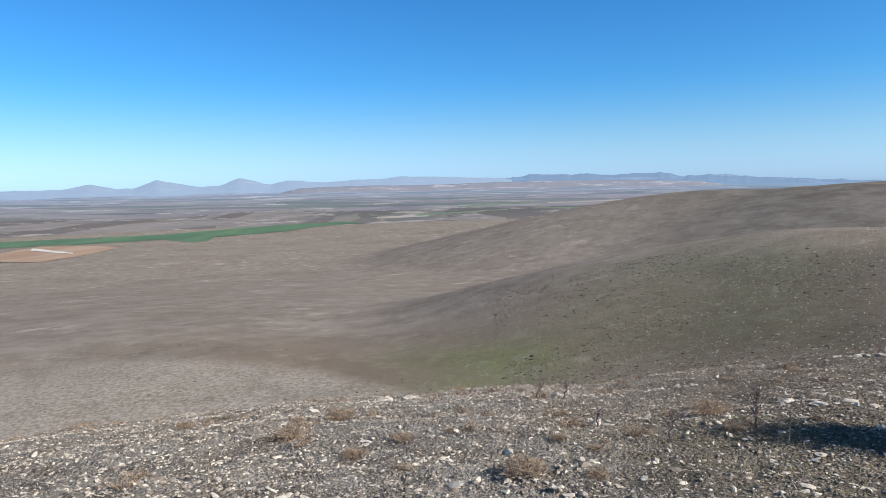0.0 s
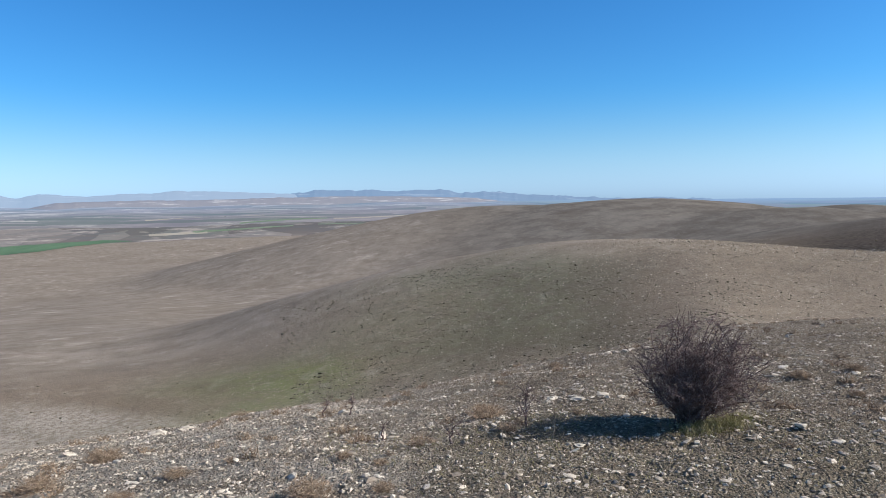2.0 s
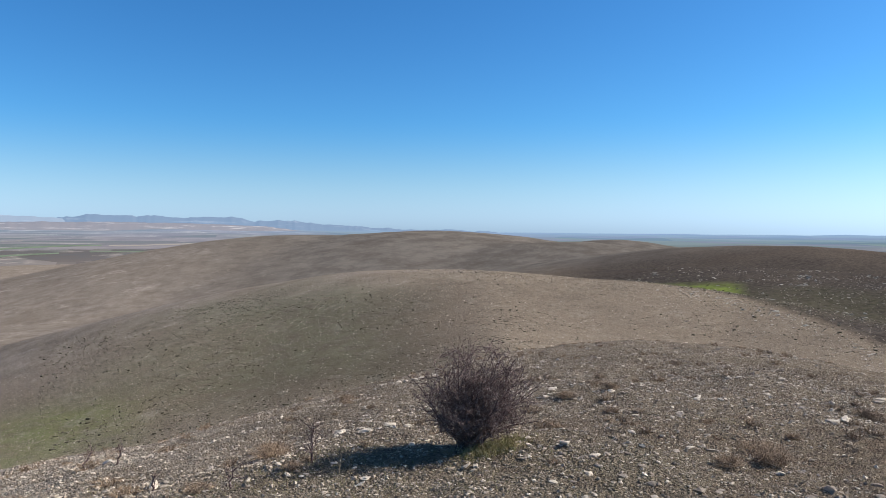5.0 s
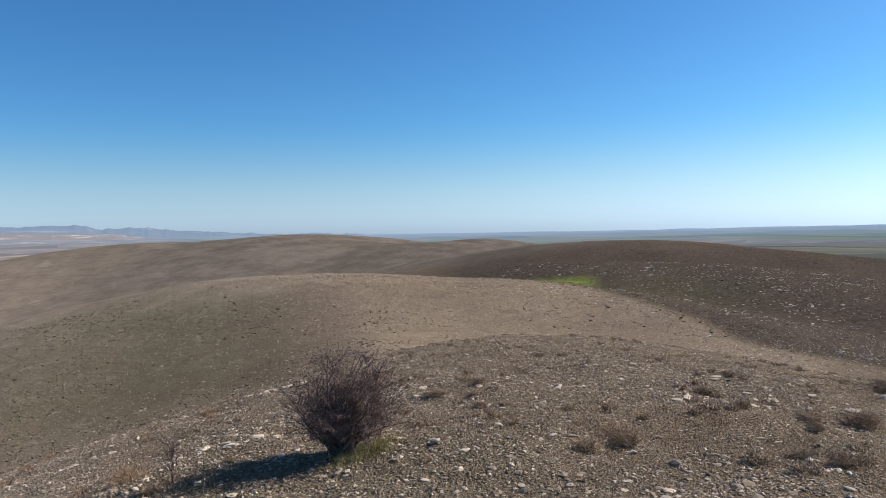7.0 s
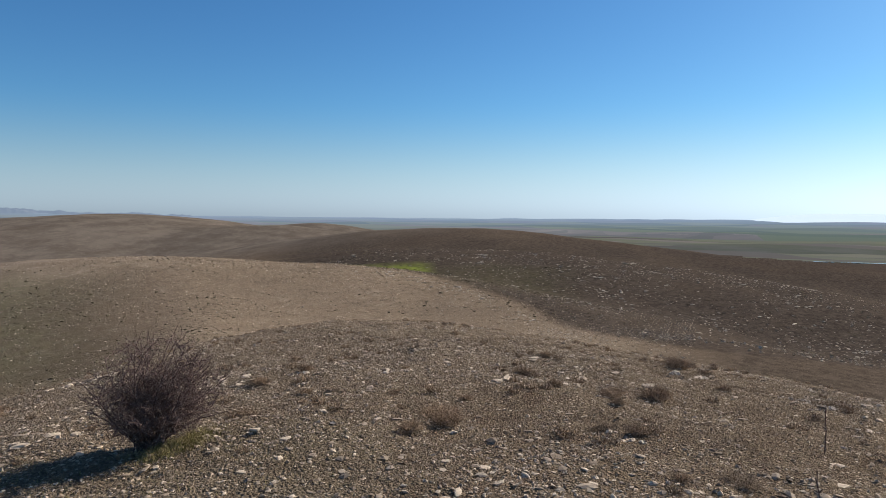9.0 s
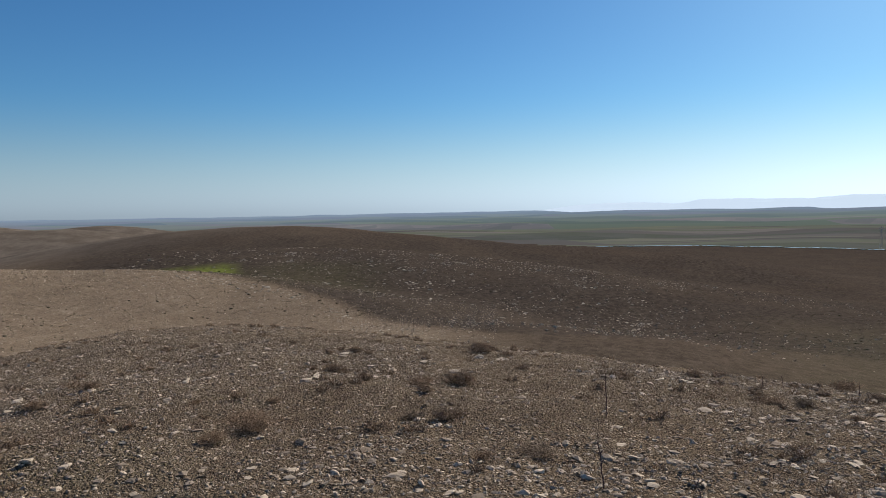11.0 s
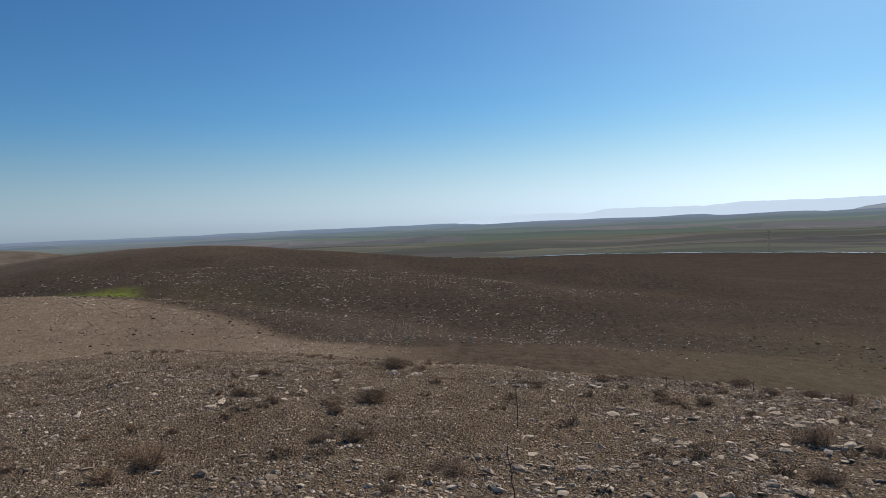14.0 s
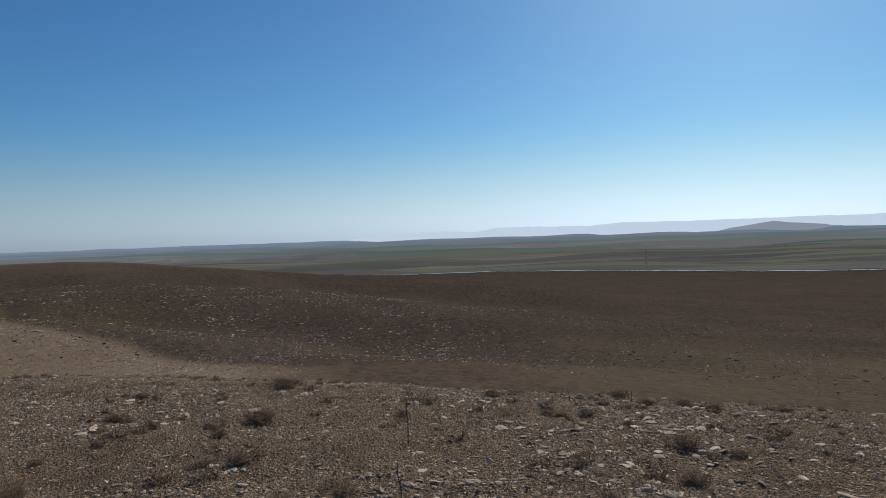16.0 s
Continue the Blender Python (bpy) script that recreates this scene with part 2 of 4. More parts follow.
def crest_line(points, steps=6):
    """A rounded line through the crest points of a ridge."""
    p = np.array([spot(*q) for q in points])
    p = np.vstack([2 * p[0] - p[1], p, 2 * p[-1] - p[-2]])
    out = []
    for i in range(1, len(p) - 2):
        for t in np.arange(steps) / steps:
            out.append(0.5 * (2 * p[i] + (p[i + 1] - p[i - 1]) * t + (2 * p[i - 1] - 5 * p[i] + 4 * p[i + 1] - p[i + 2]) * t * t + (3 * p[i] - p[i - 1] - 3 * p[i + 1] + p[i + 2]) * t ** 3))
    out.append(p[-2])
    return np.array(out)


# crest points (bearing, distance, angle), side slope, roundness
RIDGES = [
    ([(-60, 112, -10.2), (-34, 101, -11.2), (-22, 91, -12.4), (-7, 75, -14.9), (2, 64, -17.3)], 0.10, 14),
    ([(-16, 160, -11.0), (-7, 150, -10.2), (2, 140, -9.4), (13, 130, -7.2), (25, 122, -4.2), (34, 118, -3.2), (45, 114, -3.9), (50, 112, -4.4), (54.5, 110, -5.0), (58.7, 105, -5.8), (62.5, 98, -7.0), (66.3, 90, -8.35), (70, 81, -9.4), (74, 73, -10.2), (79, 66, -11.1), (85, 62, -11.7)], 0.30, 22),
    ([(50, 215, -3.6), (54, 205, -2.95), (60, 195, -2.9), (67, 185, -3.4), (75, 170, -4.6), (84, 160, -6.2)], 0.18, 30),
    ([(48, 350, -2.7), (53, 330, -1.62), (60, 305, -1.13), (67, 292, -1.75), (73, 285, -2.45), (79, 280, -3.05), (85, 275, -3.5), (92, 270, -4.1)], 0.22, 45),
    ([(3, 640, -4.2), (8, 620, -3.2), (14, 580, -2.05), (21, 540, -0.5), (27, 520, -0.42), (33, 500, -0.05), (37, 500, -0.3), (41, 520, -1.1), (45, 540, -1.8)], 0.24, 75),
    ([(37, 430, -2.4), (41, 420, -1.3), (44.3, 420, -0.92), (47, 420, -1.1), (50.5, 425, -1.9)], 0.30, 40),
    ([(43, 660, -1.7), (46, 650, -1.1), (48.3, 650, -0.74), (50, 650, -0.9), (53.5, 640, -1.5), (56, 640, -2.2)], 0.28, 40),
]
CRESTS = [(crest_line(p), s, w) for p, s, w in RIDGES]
KNOLL = [(-140, 14), (-90, 15.5), (-60, 16.5), (-18, 17.3), (-2, 17.1), (13, 16.2), (22, 14.4), (31.7, 12.3), (41, 10.0), (50.6, 8.75), (60, 9.0), (69, 10.2), (75, 11.0), (83, 11.8), (96, 13.1), (110, 13.7), (124, 13.5), (150, 13.5)]
BENCH = [(-140, -15), (-60, -21), (-20, -22), (0, -20.5), (20, -16), (40, -11.5), (50, -14), (56, -17), (64, -19), (74, -19), (90, -17.5), (108, -17.8), (124, -18.5), (160, -18)]
REACH = [(-90, 350), (0, 350), (30, 500), (60, 600), (100, 560), (150, 560)]
FAR_RISE = [(-140, 10), (-60, 12), (-36, 14), (-10, 22), (14, 22), (24, 8), (40, -18), (60, -30), (124, -30), (180, -20)]


def height(x, y):
    x, y = np.asarray(x, float), np.asarray(y, float)
    r, az = np.hypot(x, y), np.arctan2(x, y)
    brow = np.tan(np.radians(ring(az, KNOLL))) - 0.03
    wide = 4.56 / brow
    knoll = -0.03 * r * r / np.sqrt(r * r + 4) - 1.6 * brow * (np.sqrt(r * r + wide * wide) - wide)
    bench = ring(az, BENCH)
    reach = ring(az, REACH)
    base = -60.4 + (62 + bench) * np.exp(-np.maximum(r - 75, 0) / reach)
    t = np.clip((r - 900) / 3600, 0, 1)
    base = base + (ring(az, FAR_RISE) + 60.4) * t ** 0.9
    roll = np.clip((r - 120) / 400, 0, 1)
    base = base + roll * (2.2 * np.sin(x / 97 + 1.3 * np.sin(y / 131)) + 1.6 * np.sin(y / 71 + x / 190))
    z = smooth_max(knoll, base, 3.0)
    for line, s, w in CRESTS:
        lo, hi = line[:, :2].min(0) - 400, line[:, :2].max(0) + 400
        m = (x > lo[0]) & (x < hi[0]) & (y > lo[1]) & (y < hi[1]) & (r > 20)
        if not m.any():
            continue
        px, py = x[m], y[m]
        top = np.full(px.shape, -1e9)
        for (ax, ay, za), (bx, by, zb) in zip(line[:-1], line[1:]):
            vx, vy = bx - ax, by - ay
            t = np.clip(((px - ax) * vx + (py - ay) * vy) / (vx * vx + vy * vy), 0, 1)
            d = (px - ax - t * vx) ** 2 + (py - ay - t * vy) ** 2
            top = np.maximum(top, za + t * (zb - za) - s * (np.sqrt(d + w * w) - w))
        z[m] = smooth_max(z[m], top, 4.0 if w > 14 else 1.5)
    # lumps of the open ground
    near = np.clip((26 - r) / 12, 0, 1)
    z = z + near * (0.035 * value_noise(x, y, 0.31, 2) + 0.032 * value_noise(x, y, 0.12, 4) + 0.018 * value_noise(x, y, 0.06, 6) - 0.04)
    z = z + np.clip(r / 6, 0, 1) * np.clip((34 - r) / 10, 0, 1) * 0.03 * (np.sin(x * 1.9 + np.sin(y * 1.3)) + np.sin(y * 2.3 + 1.7 * np.sin(x * 0.9)))
    z = z + np.clip((r - 25) / 60, 0, 1) * 0.13 * (np.sin(x / 7 + np.sin(y / 5)) + np.sin(y / 9 + 1.5 * np.sin(x / 11)))
    return z


# ---- building helpers ----
def mesh_from(name, verts, faces, material, smooth=False):
    me = bpy.data.meshes.new(name)
    me.from_pydata([tuple(map(float, v)) for v in verts] if not isinstance(verts, np.ndarray) else verts.tolist(), [], faces if not isinstance(faces, np.ndarray) else faces.tolist())
    me.materials.append(material)
    if smooth:
        me.shade_smooth()
    me.update()
    return me


def ground_z(x, y):
    return float(height(np.array([x]), np.array([y]))[0])


# ---- the ground: one sheet to the horizon ----
def hump(x, lo, hi, soft):
    return np.clip((x - lo) / soft, 0, 1) * np.clip((hi - x) / soft, 0, 1)


def build_ground():
    bearings = np.concatenate([np.arange(-46, 136, 0.34), np.arange(136, 314, 4.0)])
    radii = np.concatenate([[0.0], np.exp(np.linspace(math.log(0.6), math.log(2.4), 16)), np.exp(np.linspace(math.log(2.45), math.log(16), 170)), np.exp(np.linspace(math.log(16.4), math.log(4900), 210))])
    a = np.radians(bearings)
    n, m = len(a), len(radii)
    x = np.outer(radii, np.sin(a))
    y = np.outer(radii, np.cos(a))
    z = height(x.ravel(), y.ravel()).reshape(x.shape)
    verts = np.stack([x, y, z], -1).reshape(-1, 3)
    i, j = np.meshgrid(np.arange(m - 1), np.arange(n), indexing="ij")
    k = (j + 1) % n
    faces = np.stack([i * n + k, (i + 1) * n + k, (i + 1) * n + j, i * n + j], -1).reshape(-1, 4)
    me = mesh_from("ground", verts, faces, GROUND, True)
    me.materials.append(PLAIN)
    ring_r = radii[:-1][i.ravel()]
    me.polygons.foreach_set("material_index", (ring_r > np.interp(bearings[j.ravel()], [62, 78, 84, 90, 100, 134, 170], [1150, 975, 950, 860, 780, 775, 1150])).astype(np.int32))
    r, az = np.hypot(verts[:, 0], verts[:, 1]), np.degrees(np.arctan2(verts[:, 0], verts[:, 1]))
    wob = 26 * (value_noise(verts[:, 0], verts[:, 1], 23, 15) + 0.5 * value_noise(verts[:, 0], verts[:, 1], 9, 16) - 0.75)
    pale = (0.25 + 0.75 * np.clip((24 - az) / 20, 0, 1) + 0.3 * np.clip((r - 12) / 12, 0, 1)) * np.clip(1.6 - r / 45, 0, 1) * (0.3 + 0.7 * np.clip((70 - az) / 60, 0, 1)) * np.clip((az + 100) / 40, 0, 1)
    brow = np.interp(az, [-60, -34, -22, -7, 2], [112, 101, 91, 75, 64])
    pale = np.maximum(pale, 0.8 * hump(az, -70, 5, 6) * np.clip((r - 18) / 12, 0, 1) * np.clip((brow + 0.25 * wob - r) / 5, 0, 1))
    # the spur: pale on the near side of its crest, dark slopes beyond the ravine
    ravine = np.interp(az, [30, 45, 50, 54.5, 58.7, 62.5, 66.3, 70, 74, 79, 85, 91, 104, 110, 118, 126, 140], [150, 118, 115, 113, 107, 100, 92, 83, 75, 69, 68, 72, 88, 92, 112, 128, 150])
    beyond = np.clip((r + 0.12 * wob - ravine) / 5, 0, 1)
    pale = np.maximum(pale, 0.20 * hump(az, 27, 86, 12) * np.clip((r - 40) / 15, 0, 1) * (1 - beyond))
    brown = hump(az + wob * 0.2, -80, 40, 14) * np.clip((r + 0.5 * wob - 75) / 30, 0, 1) * (1 - 0.6 * hump(az, 14, 60, 14) * hump(r, 300, 800, 60))
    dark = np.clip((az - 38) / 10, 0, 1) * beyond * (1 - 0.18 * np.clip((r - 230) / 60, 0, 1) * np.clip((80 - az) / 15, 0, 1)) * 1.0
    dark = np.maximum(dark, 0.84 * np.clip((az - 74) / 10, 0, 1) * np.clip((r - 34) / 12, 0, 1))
    # dark scree on the flank of the spur, its shade from the sun painted in
    dark = np.maximum(dark, 0.64 * hump(az + 0.25 * wob, 14, 40, 8) * hump(r + 0.5 * wob, 56, 106, 12))
    dark = np.maximum(dark, 0.45 * hump(az, 14, 60, 14) * hump(r, 300, 760, 60))
    olive = 0.72 * hump(az + wob * 0.3, -11, 11, 8) * hump(r + wob * 0.6, 48, 92, 14) + 0.22 * hump(az, 12, 50, 15) * hump(r, 22, 70, 14) + 0.22 * hump(az, 14, 62, 8) * hump(r + wob * 0.1, 3.6, 7.5, 1.2)
    olive = olive + 0.6 * hump(az + wob * 0.3, 4, 36, 9) * hump(r + wob * 0.6, 58, 118, 16)
    olive = olive + 0.22 * hump(az + wob * 0.1, 98, 140, 10) * hump(r, 40, 150, 25)
    lush = hump(az + wob * 0.04, 51.0, 59.2, 1.6) * hump(r + 0.2 * wob, 113, 172, 8) + 0.3 * hump(az + wob * 0.3, -8, 12, 8) * hump(r + wob * 0.6, 50, 86, 14) + 0.07 * hump(az, 56, 72, 5) * hump(r + 0.3 * wob, 104, 170, 12)
    fields = np.clip((az - 12) / 30, 0, 1) + 0.35 * hump(az, -12, 25, 8) * hump(r, 1100, 2000, 300)
    # hills 260 to 900 m off, greyed to stand for haze
    grey = hump(az, 10, 66, 14) * hump(r, 260, 900, 60)
    stony = np.clip(1.5 - r / 40, 0, 1)
    speckled = np.clip((r - 22) / 20, 0, 1) * np.clip((230 - r) / 60, 0, 1) * np.clip((az + 14) / 16, 0.25, 1) * (1 - 0.8 * dark)
    bare = np.clip((22 - az) / 20, 0, 1)
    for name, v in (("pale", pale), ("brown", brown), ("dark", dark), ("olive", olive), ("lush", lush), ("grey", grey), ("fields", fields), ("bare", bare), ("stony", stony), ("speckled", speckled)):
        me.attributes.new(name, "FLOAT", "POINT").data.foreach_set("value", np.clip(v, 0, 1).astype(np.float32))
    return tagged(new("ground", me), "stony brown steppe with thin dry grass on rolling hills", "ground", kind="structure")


build_ground()


# ---- things ----
rng = np.random.default_rng(11)


def at(bearing, r):
    a = math.radians(bearing)
    return r * math.sin(a), r * math.cos(a)


def part(name, me, parent, label=""):
    ob = new(name, me)
    ob.parent = parent
    return tagged(ob, label)


def ball(level):
    bm = bmesh.new()
    bmesh.ops.create_icosphere(bm, subdivisions=level, radius=1)
    bm.verts.index_update()
    v = np.array([w.co[:] for w in bm.verts])
    f = np.array([[w.index for w in g.verts] for g in bm.faces])
    bm.free()
    return v, f


BALLS = {1: ball(1), 2: ball(2), 3: ball(3)}


def rock_shape(level, r):
    """An angular lump of limestone, about 2 across, cut by a few planes."""
    v, f = BALLS[level]
    v = v.copy()
    for _ in range(9):
        d = r.normal(size=3)
        d /= np.linalg.norm(d)
        cut = r.uniform(0.5, 0.85)
        over = v @ d - cut
        v -= np.maximum(over, 0)[:, None] * d
    v *= 1 + r.normal(0, 0.16 if level == 1 else 0.09 if level == 2 else 0.05, (len(v), 1))
    v *= [1.15, r.uniform(0.55, 0.95), r.uniform(0.22, 0.46)]
    return v, f


def scatter_mesh(name, shapes, x, y, size, sink, material, r, smooth=False, tilt=0.22):
    """Many lumps as one mesh: each of a shape, turned and set into the ground."""
    z = height(x, y)
    verts, faces, base = [], [], 0
    which = r.integers(len(shapes), size=len(x))
    for k, (v, f) in enumerate(shapes):
        m = which == k
        n = int(m.sum())
        if not n:
            continue
        a, t = r.uniform(0, 2 * math.pi, (n, 1)), r.normal(0, tilt, (n, 1))
        w = v[None] * size[m][:, None, None]
        px, py, pz = w[..., 0], w[..., 1] * np.cos(t) - w[..., 2] * np.sin(t), w[..., 1] * np.sin(t) + w[..., 2] * np.cos(t)
        px, py = px * np.cos(a) - py * np.sin(a), px * np.sin(a) + py * np.cos(a)
        w = np.stack([px + x[m][:, None], py + y[m][:, None], pz + (z[m] + sink * size[m])[:, None]], -1)
        verts.append(w.reshape(-1, 3))
        faces.append((f[None] + base + (np.arange(n) * len(v))[:, None, None]).reshape(-1, 3))
        base += n * len(v)
    return mesh_from(name, np.concatenate(verts), np.concatenate(faces), material, smooth)


def sector(n, lo, hi, near, far, r, power=1.0):
    """Random places between two bearings and two distances."""
    az = np.radians(r.uniform(lo, hi, n))
    d = near + (far - near) * r.random(n) ** power
    return d * np.sin(az), d * np.cos(az)


# -- loose stones --
def gravel_density(x, y):
    """Where the ground is stony."""
    return np.clip(1.5 * value_noise(x, y, 1.7, 3) - 0.25, 0, 1) * (0.35 + 0.9 * value_noise(x, y, 0.6, 5))


small_shapes = [rock_shape(1, rng) for _ in range(24)]


def chip_shape(r):
    """A small eight-sided chip."""
    v = np.array([(1, 0, 0), (-1, 0, 0), (0, 1, 0), (0, -1, 0), (0, 0, 1), (0, 0, -1)], float)
    v = v * r.uniform(0.6, 1.2, (6, 1)) + r.normal(0, 0.16, (6, 3))
    f = np.array([(0, 2, 4), (2, 1, 4), (1, 3, 4), (3, 0, 4), (2, 0, 5), (1, 2, 5), (3, 1, 5), (0, 3, 5)])
    return v * [1, r.uniform(0.6, 0.95), r.uniform(0.35, 0.6)], f


chips = [chip_shape(rng) for _ in range(40)]
x, y = sector(150000, -38, 128, 2.6, 15, rng, 0.75)
keep = rng.random(len(x)) < (0.22 + 0.9 * gravel_density(x, y)) * np.interp(np.degrees(np.arctan2(x, y)), [35, 70], [1.0, 0.7]) + 0.25 * np.clip((20 - np.degrees(np.arctan2(x, y))) / 20, 0, 1)
x, y = x[keep], y[keep]
size = np.clip(rng.lognormal(math.log(0.0125), 0.45, len(x)), 0.005, 0.03)
tagged(new("gravel", scatter_mesh("gravel", chips, x, y, size, 0.2, STONE, rng)), "pale broken limestone gravel strewn on the knoll", "gravel", kind="stuff")
x, y = sector(31000, -38, 128, 2.8, 20, rng, 0.8)
keep = rng.random(len(x)) < 0.15 + 0.85 * gravel_density(x, y)
x, y = x[keep], y[keep]
size = np.clip(rng.lognormal(math.log(0.023), 0.5, len(x)), 0.011, 0.085) * np.interp(np.degrees(np.arctan2(x, y)), [-20, 40, 75, 110], [0.66, 0.76, 0.98, 1.08])
tagged(new("broken_stones", scatter_mesh("broken_stones", small_shapes, x, y, size, 0.12, STONE, rng)), "fist sized broken limestone on the knoll", "rubble", kind="stuff")
x, y = sector(26000, -42, 132, 12, 40, rng, 0.9)
keep = rng.random(len(x)) < 0.15 + 0.85 * gravel_density(x * 0.5, y * 0.5)
x, y = x[keep], y[keep]
size = np.clip(rng.lognormal(math.log(0.026), 0.45, len(x)), 0.012, 0.09)
tagged(new("scattered_rubble", scatter_mesh("scattered_rubble", chips, x, y, size, 0.15, STONE, rng)), "grey limestone rubble over the brow of the knoll", "rubble", kind="stuff")

stone_meshes = []
for k in range(14):
    v, f = rock_shape(2, rng)
    stone_meshes.append(mesh_from("stone", v, f, STONE))
placed = 0
while placed < 290:
    az, d = rng.uniform(-37, 127), 3.0 + 8.5 * rng.random() ** 1.1
    px, py = at(az, d)
    if rng.random() > 0.25 + float(gravel_density(np.array([px]), np.array([py]))[0]):
        continue
    s = float(np.clip(rng.lognormal(math.log(0.034), 0.4), 0.02, 0.075))
    ob = new("stone", stone_meshes[placed % 14])
    ob.matrix_world = Matrix.LocRotScale((px, py, ground_z(px, py) + 0.18 * s), Euler((rng.normal(0, 0.2), rng.normal(0, 0.2), rng.uniform(0, 6.3))), (s, s * rng.uniform(0.7, 1.2), s))
    tagged(ob, "angular pale grey limestone lying on the soil", "stone", "loose stones on the knoll")
    placed += 1

# larger rocks: bearing, distance, width
ROCKS = [(57.5, 9.15, 0.24), (80.1, 12.91, 0.65), (73.4, 6.54, 0.23), (76.9, 6.26, 0.24), (76.9, 7.26, 0.15), (72.1, 6.99, 0.11), (71.3, 5.68, 0.11), (66.0, 5.29, 0.11), (74.9, 5.47, 0.13), (66.0, 4.94, 0.09), (68.8, 4.95, 0.08), (58.4, 4.63, 0.09), (71.8, 13.79, 0.29), (32.4, 13.39, 0.4), (32.8, 7.14, 0.43), (26.9, 7.26, 0.38), (47.4, 4.73, 0.1), (88.1, 10.84, 0.45), (112.6, 7.37, 0.36), (109.6, 5.59, 0.18), (-6.2, 10.98, 0.86), (32.4, 13.28, 0.56), (19.4, 9.46, 0.41), (-1.1, 5.11, 0.28), (21.2, 4.67, 0.06), (106.1, 6.73, 0.17), (104.4, 6.5, 0.13), (109.6, 5.6, 0.16)]
for az, d, w in [(a + rng.normal(0, 28 * s / b), b + rng.normal(0, 0.25 * s), s * f) for a, b, s in ROCKS for f in ((0.85,) if s < 0.16 else (0.52, 0.42, 0.36, 0.3, 0.26, 0.22, 0.2))]:
    px, py = at(az, d)
    v, f = rock_shape(2, rng)
    v = (v + rng.normal(0, 0.06, v.shape)) * (w / 2) * np.array([0.72, 0.66, 0.95])
    ob = new("rock", mesh_from("rock", v, f, STONE))
    ob.matrix_world = Matrix.LocRotScale((px, py, ground_z(px, py) + 0.01 * w), Euler((rng.normal(0, 0.1), rng.normal(0, 0.1), math.radians(-az) + rng.normal(0, 0.4))), None)
    tagged(ob, "weathered pale limestone rock half sunk in soil", "rock", "rocks on the knoll")


# -- dry tufts --
def tube(path, radii, sides=3):
    """A thin tapered stem along a path: verts and faces."""
    path = np.asarray(path, float)
    ahead = np.gradient(path, axis=0)
    ahead /= np.linalg.norm(ahead, axis=1, keepdims=True) + 1e-9
    side = np.cross(ahead, [0.31, 0.17, 0.93])
    side /= np.linalg.norm(side, axis=1, keepdims=True) + 1e-9
    up = np.cross(ahead, side)
    a = np.arange(sides) * 2 * math.pi / sides
    ringv = path[:, None] + np.asarray(radii)[:, None, None] * (np.cos(a)[None, :, None] * side[:, None] + np.sin(a)[None, :, None] * up[:, None])
    n = len(path)
    faces = []
    for i in range(n - 1):
        for j in range(sides):
            k = (j + 1) % sides
            faces.append((i * sides + j, i * sides + k, (i + 1) * sides + k))
            faces.append((i * sides + j, (i + 1) * sides + k, (i + 1) * sides + j))
    return ringv.reshape(-1, 3), np.array(faces)


class Joined:
    """Gathers pieces into one mesh."""

    def __init__(self):
        self.v, self.f, self.n = [], [], 0

    def add(self, v, f):
        self.v.append(v)
        self.f.append(f + self.n)
        self.n += len(v)

    def mesh(self, name, material):
        return mesh_from(name, np.concatenate(self.v), np.concatenate(self.f), material)


def tuft_shape(r, stems, width, tall, thick, branchy):
    """A low cushion of dry stems."""
    j = Joined()
    for _ in range(stems):
        a, lean = r.uniform(0, 2 * math.pi), r.random() ** 0.6
        foot = np.array([math.cos(a), math.sin(a), 0]) * width * 0.28 * r.random()
        tip = np.array([math.cos(a) * lean * width / 2, math.sin(a) * lean * width / 2, tall * math.sqrt(max(0.05, 1 - 0.8 * lean * lean)) * r.uniform(0.6, 1.15)])
        mid = foot * 0.5 + tip * 0.5 + r.normal(0, 0.07 * width, 3) * [1, 1, 0.4] + [0, 0, tall * 0.1]
        j.add(*tube([foot - [0, 0, 0.02], mid, tip], [thick, thick * 0.8, thick * 0.3]))
        for _ in range(branchy):
            s = mid + (tip - mid) * r.random()
            e = s + r.normal(0, 0.12 * width, 3) + [0, 0, tall * 0.12]
            j.add(*tube([s, e], [thick * 0.6, thick * 0.3]))
    return j


brown_tufts = [tuft_shape(rng, 105, 1.0, 0.42, 0.008, 4).mesh("dry_tuft", TUFT) for _ in range(4)]
straw_tufts = [tuft_shape(rng, 190, 1.0, 0.36, 0.006, 1).mesh("dry_tuft", STRAW) for _ in range(2)]
# bearing, distance, width
TUFTS = [(-13.2, 6.52, 0.46), (-3.7, 5.81, 0.26), (-7.8, 5.53, 0.3), (-9.0, 7.69, 0.47), (-3.7, 4.9, 0.22), (0.6, 5.84, 0.16), (16.3, 5.79, 0.31), (9.8, 5.44, 0.17), (13.0, 5.18, 0.18), (13.3, 4.55, 0.21), (7.2, 4.53, 0.45), (-18.3, 9.24, 0.32), (-21.6, 8.77, 0.31), (21.9, 6.88, 0.42), (23.8, 5.99, 0.26), (46.0, 8.61, 0.33), (49.4, 9.06, 0.31), (49.7, 7.94, 0.24), (51.7, 7.95, 0.24), (61.2, 6.73, 0.52), (58.7, 6.01, 0.31), (21.5, 7.54, 0.29), (27.2, 12.76, 0.33), (27.5, 10.24, 0.26), (61.6, 6.35, 0.39), (74.1, 6.7, 0.37), (76.9, 6.49, 0.27)]
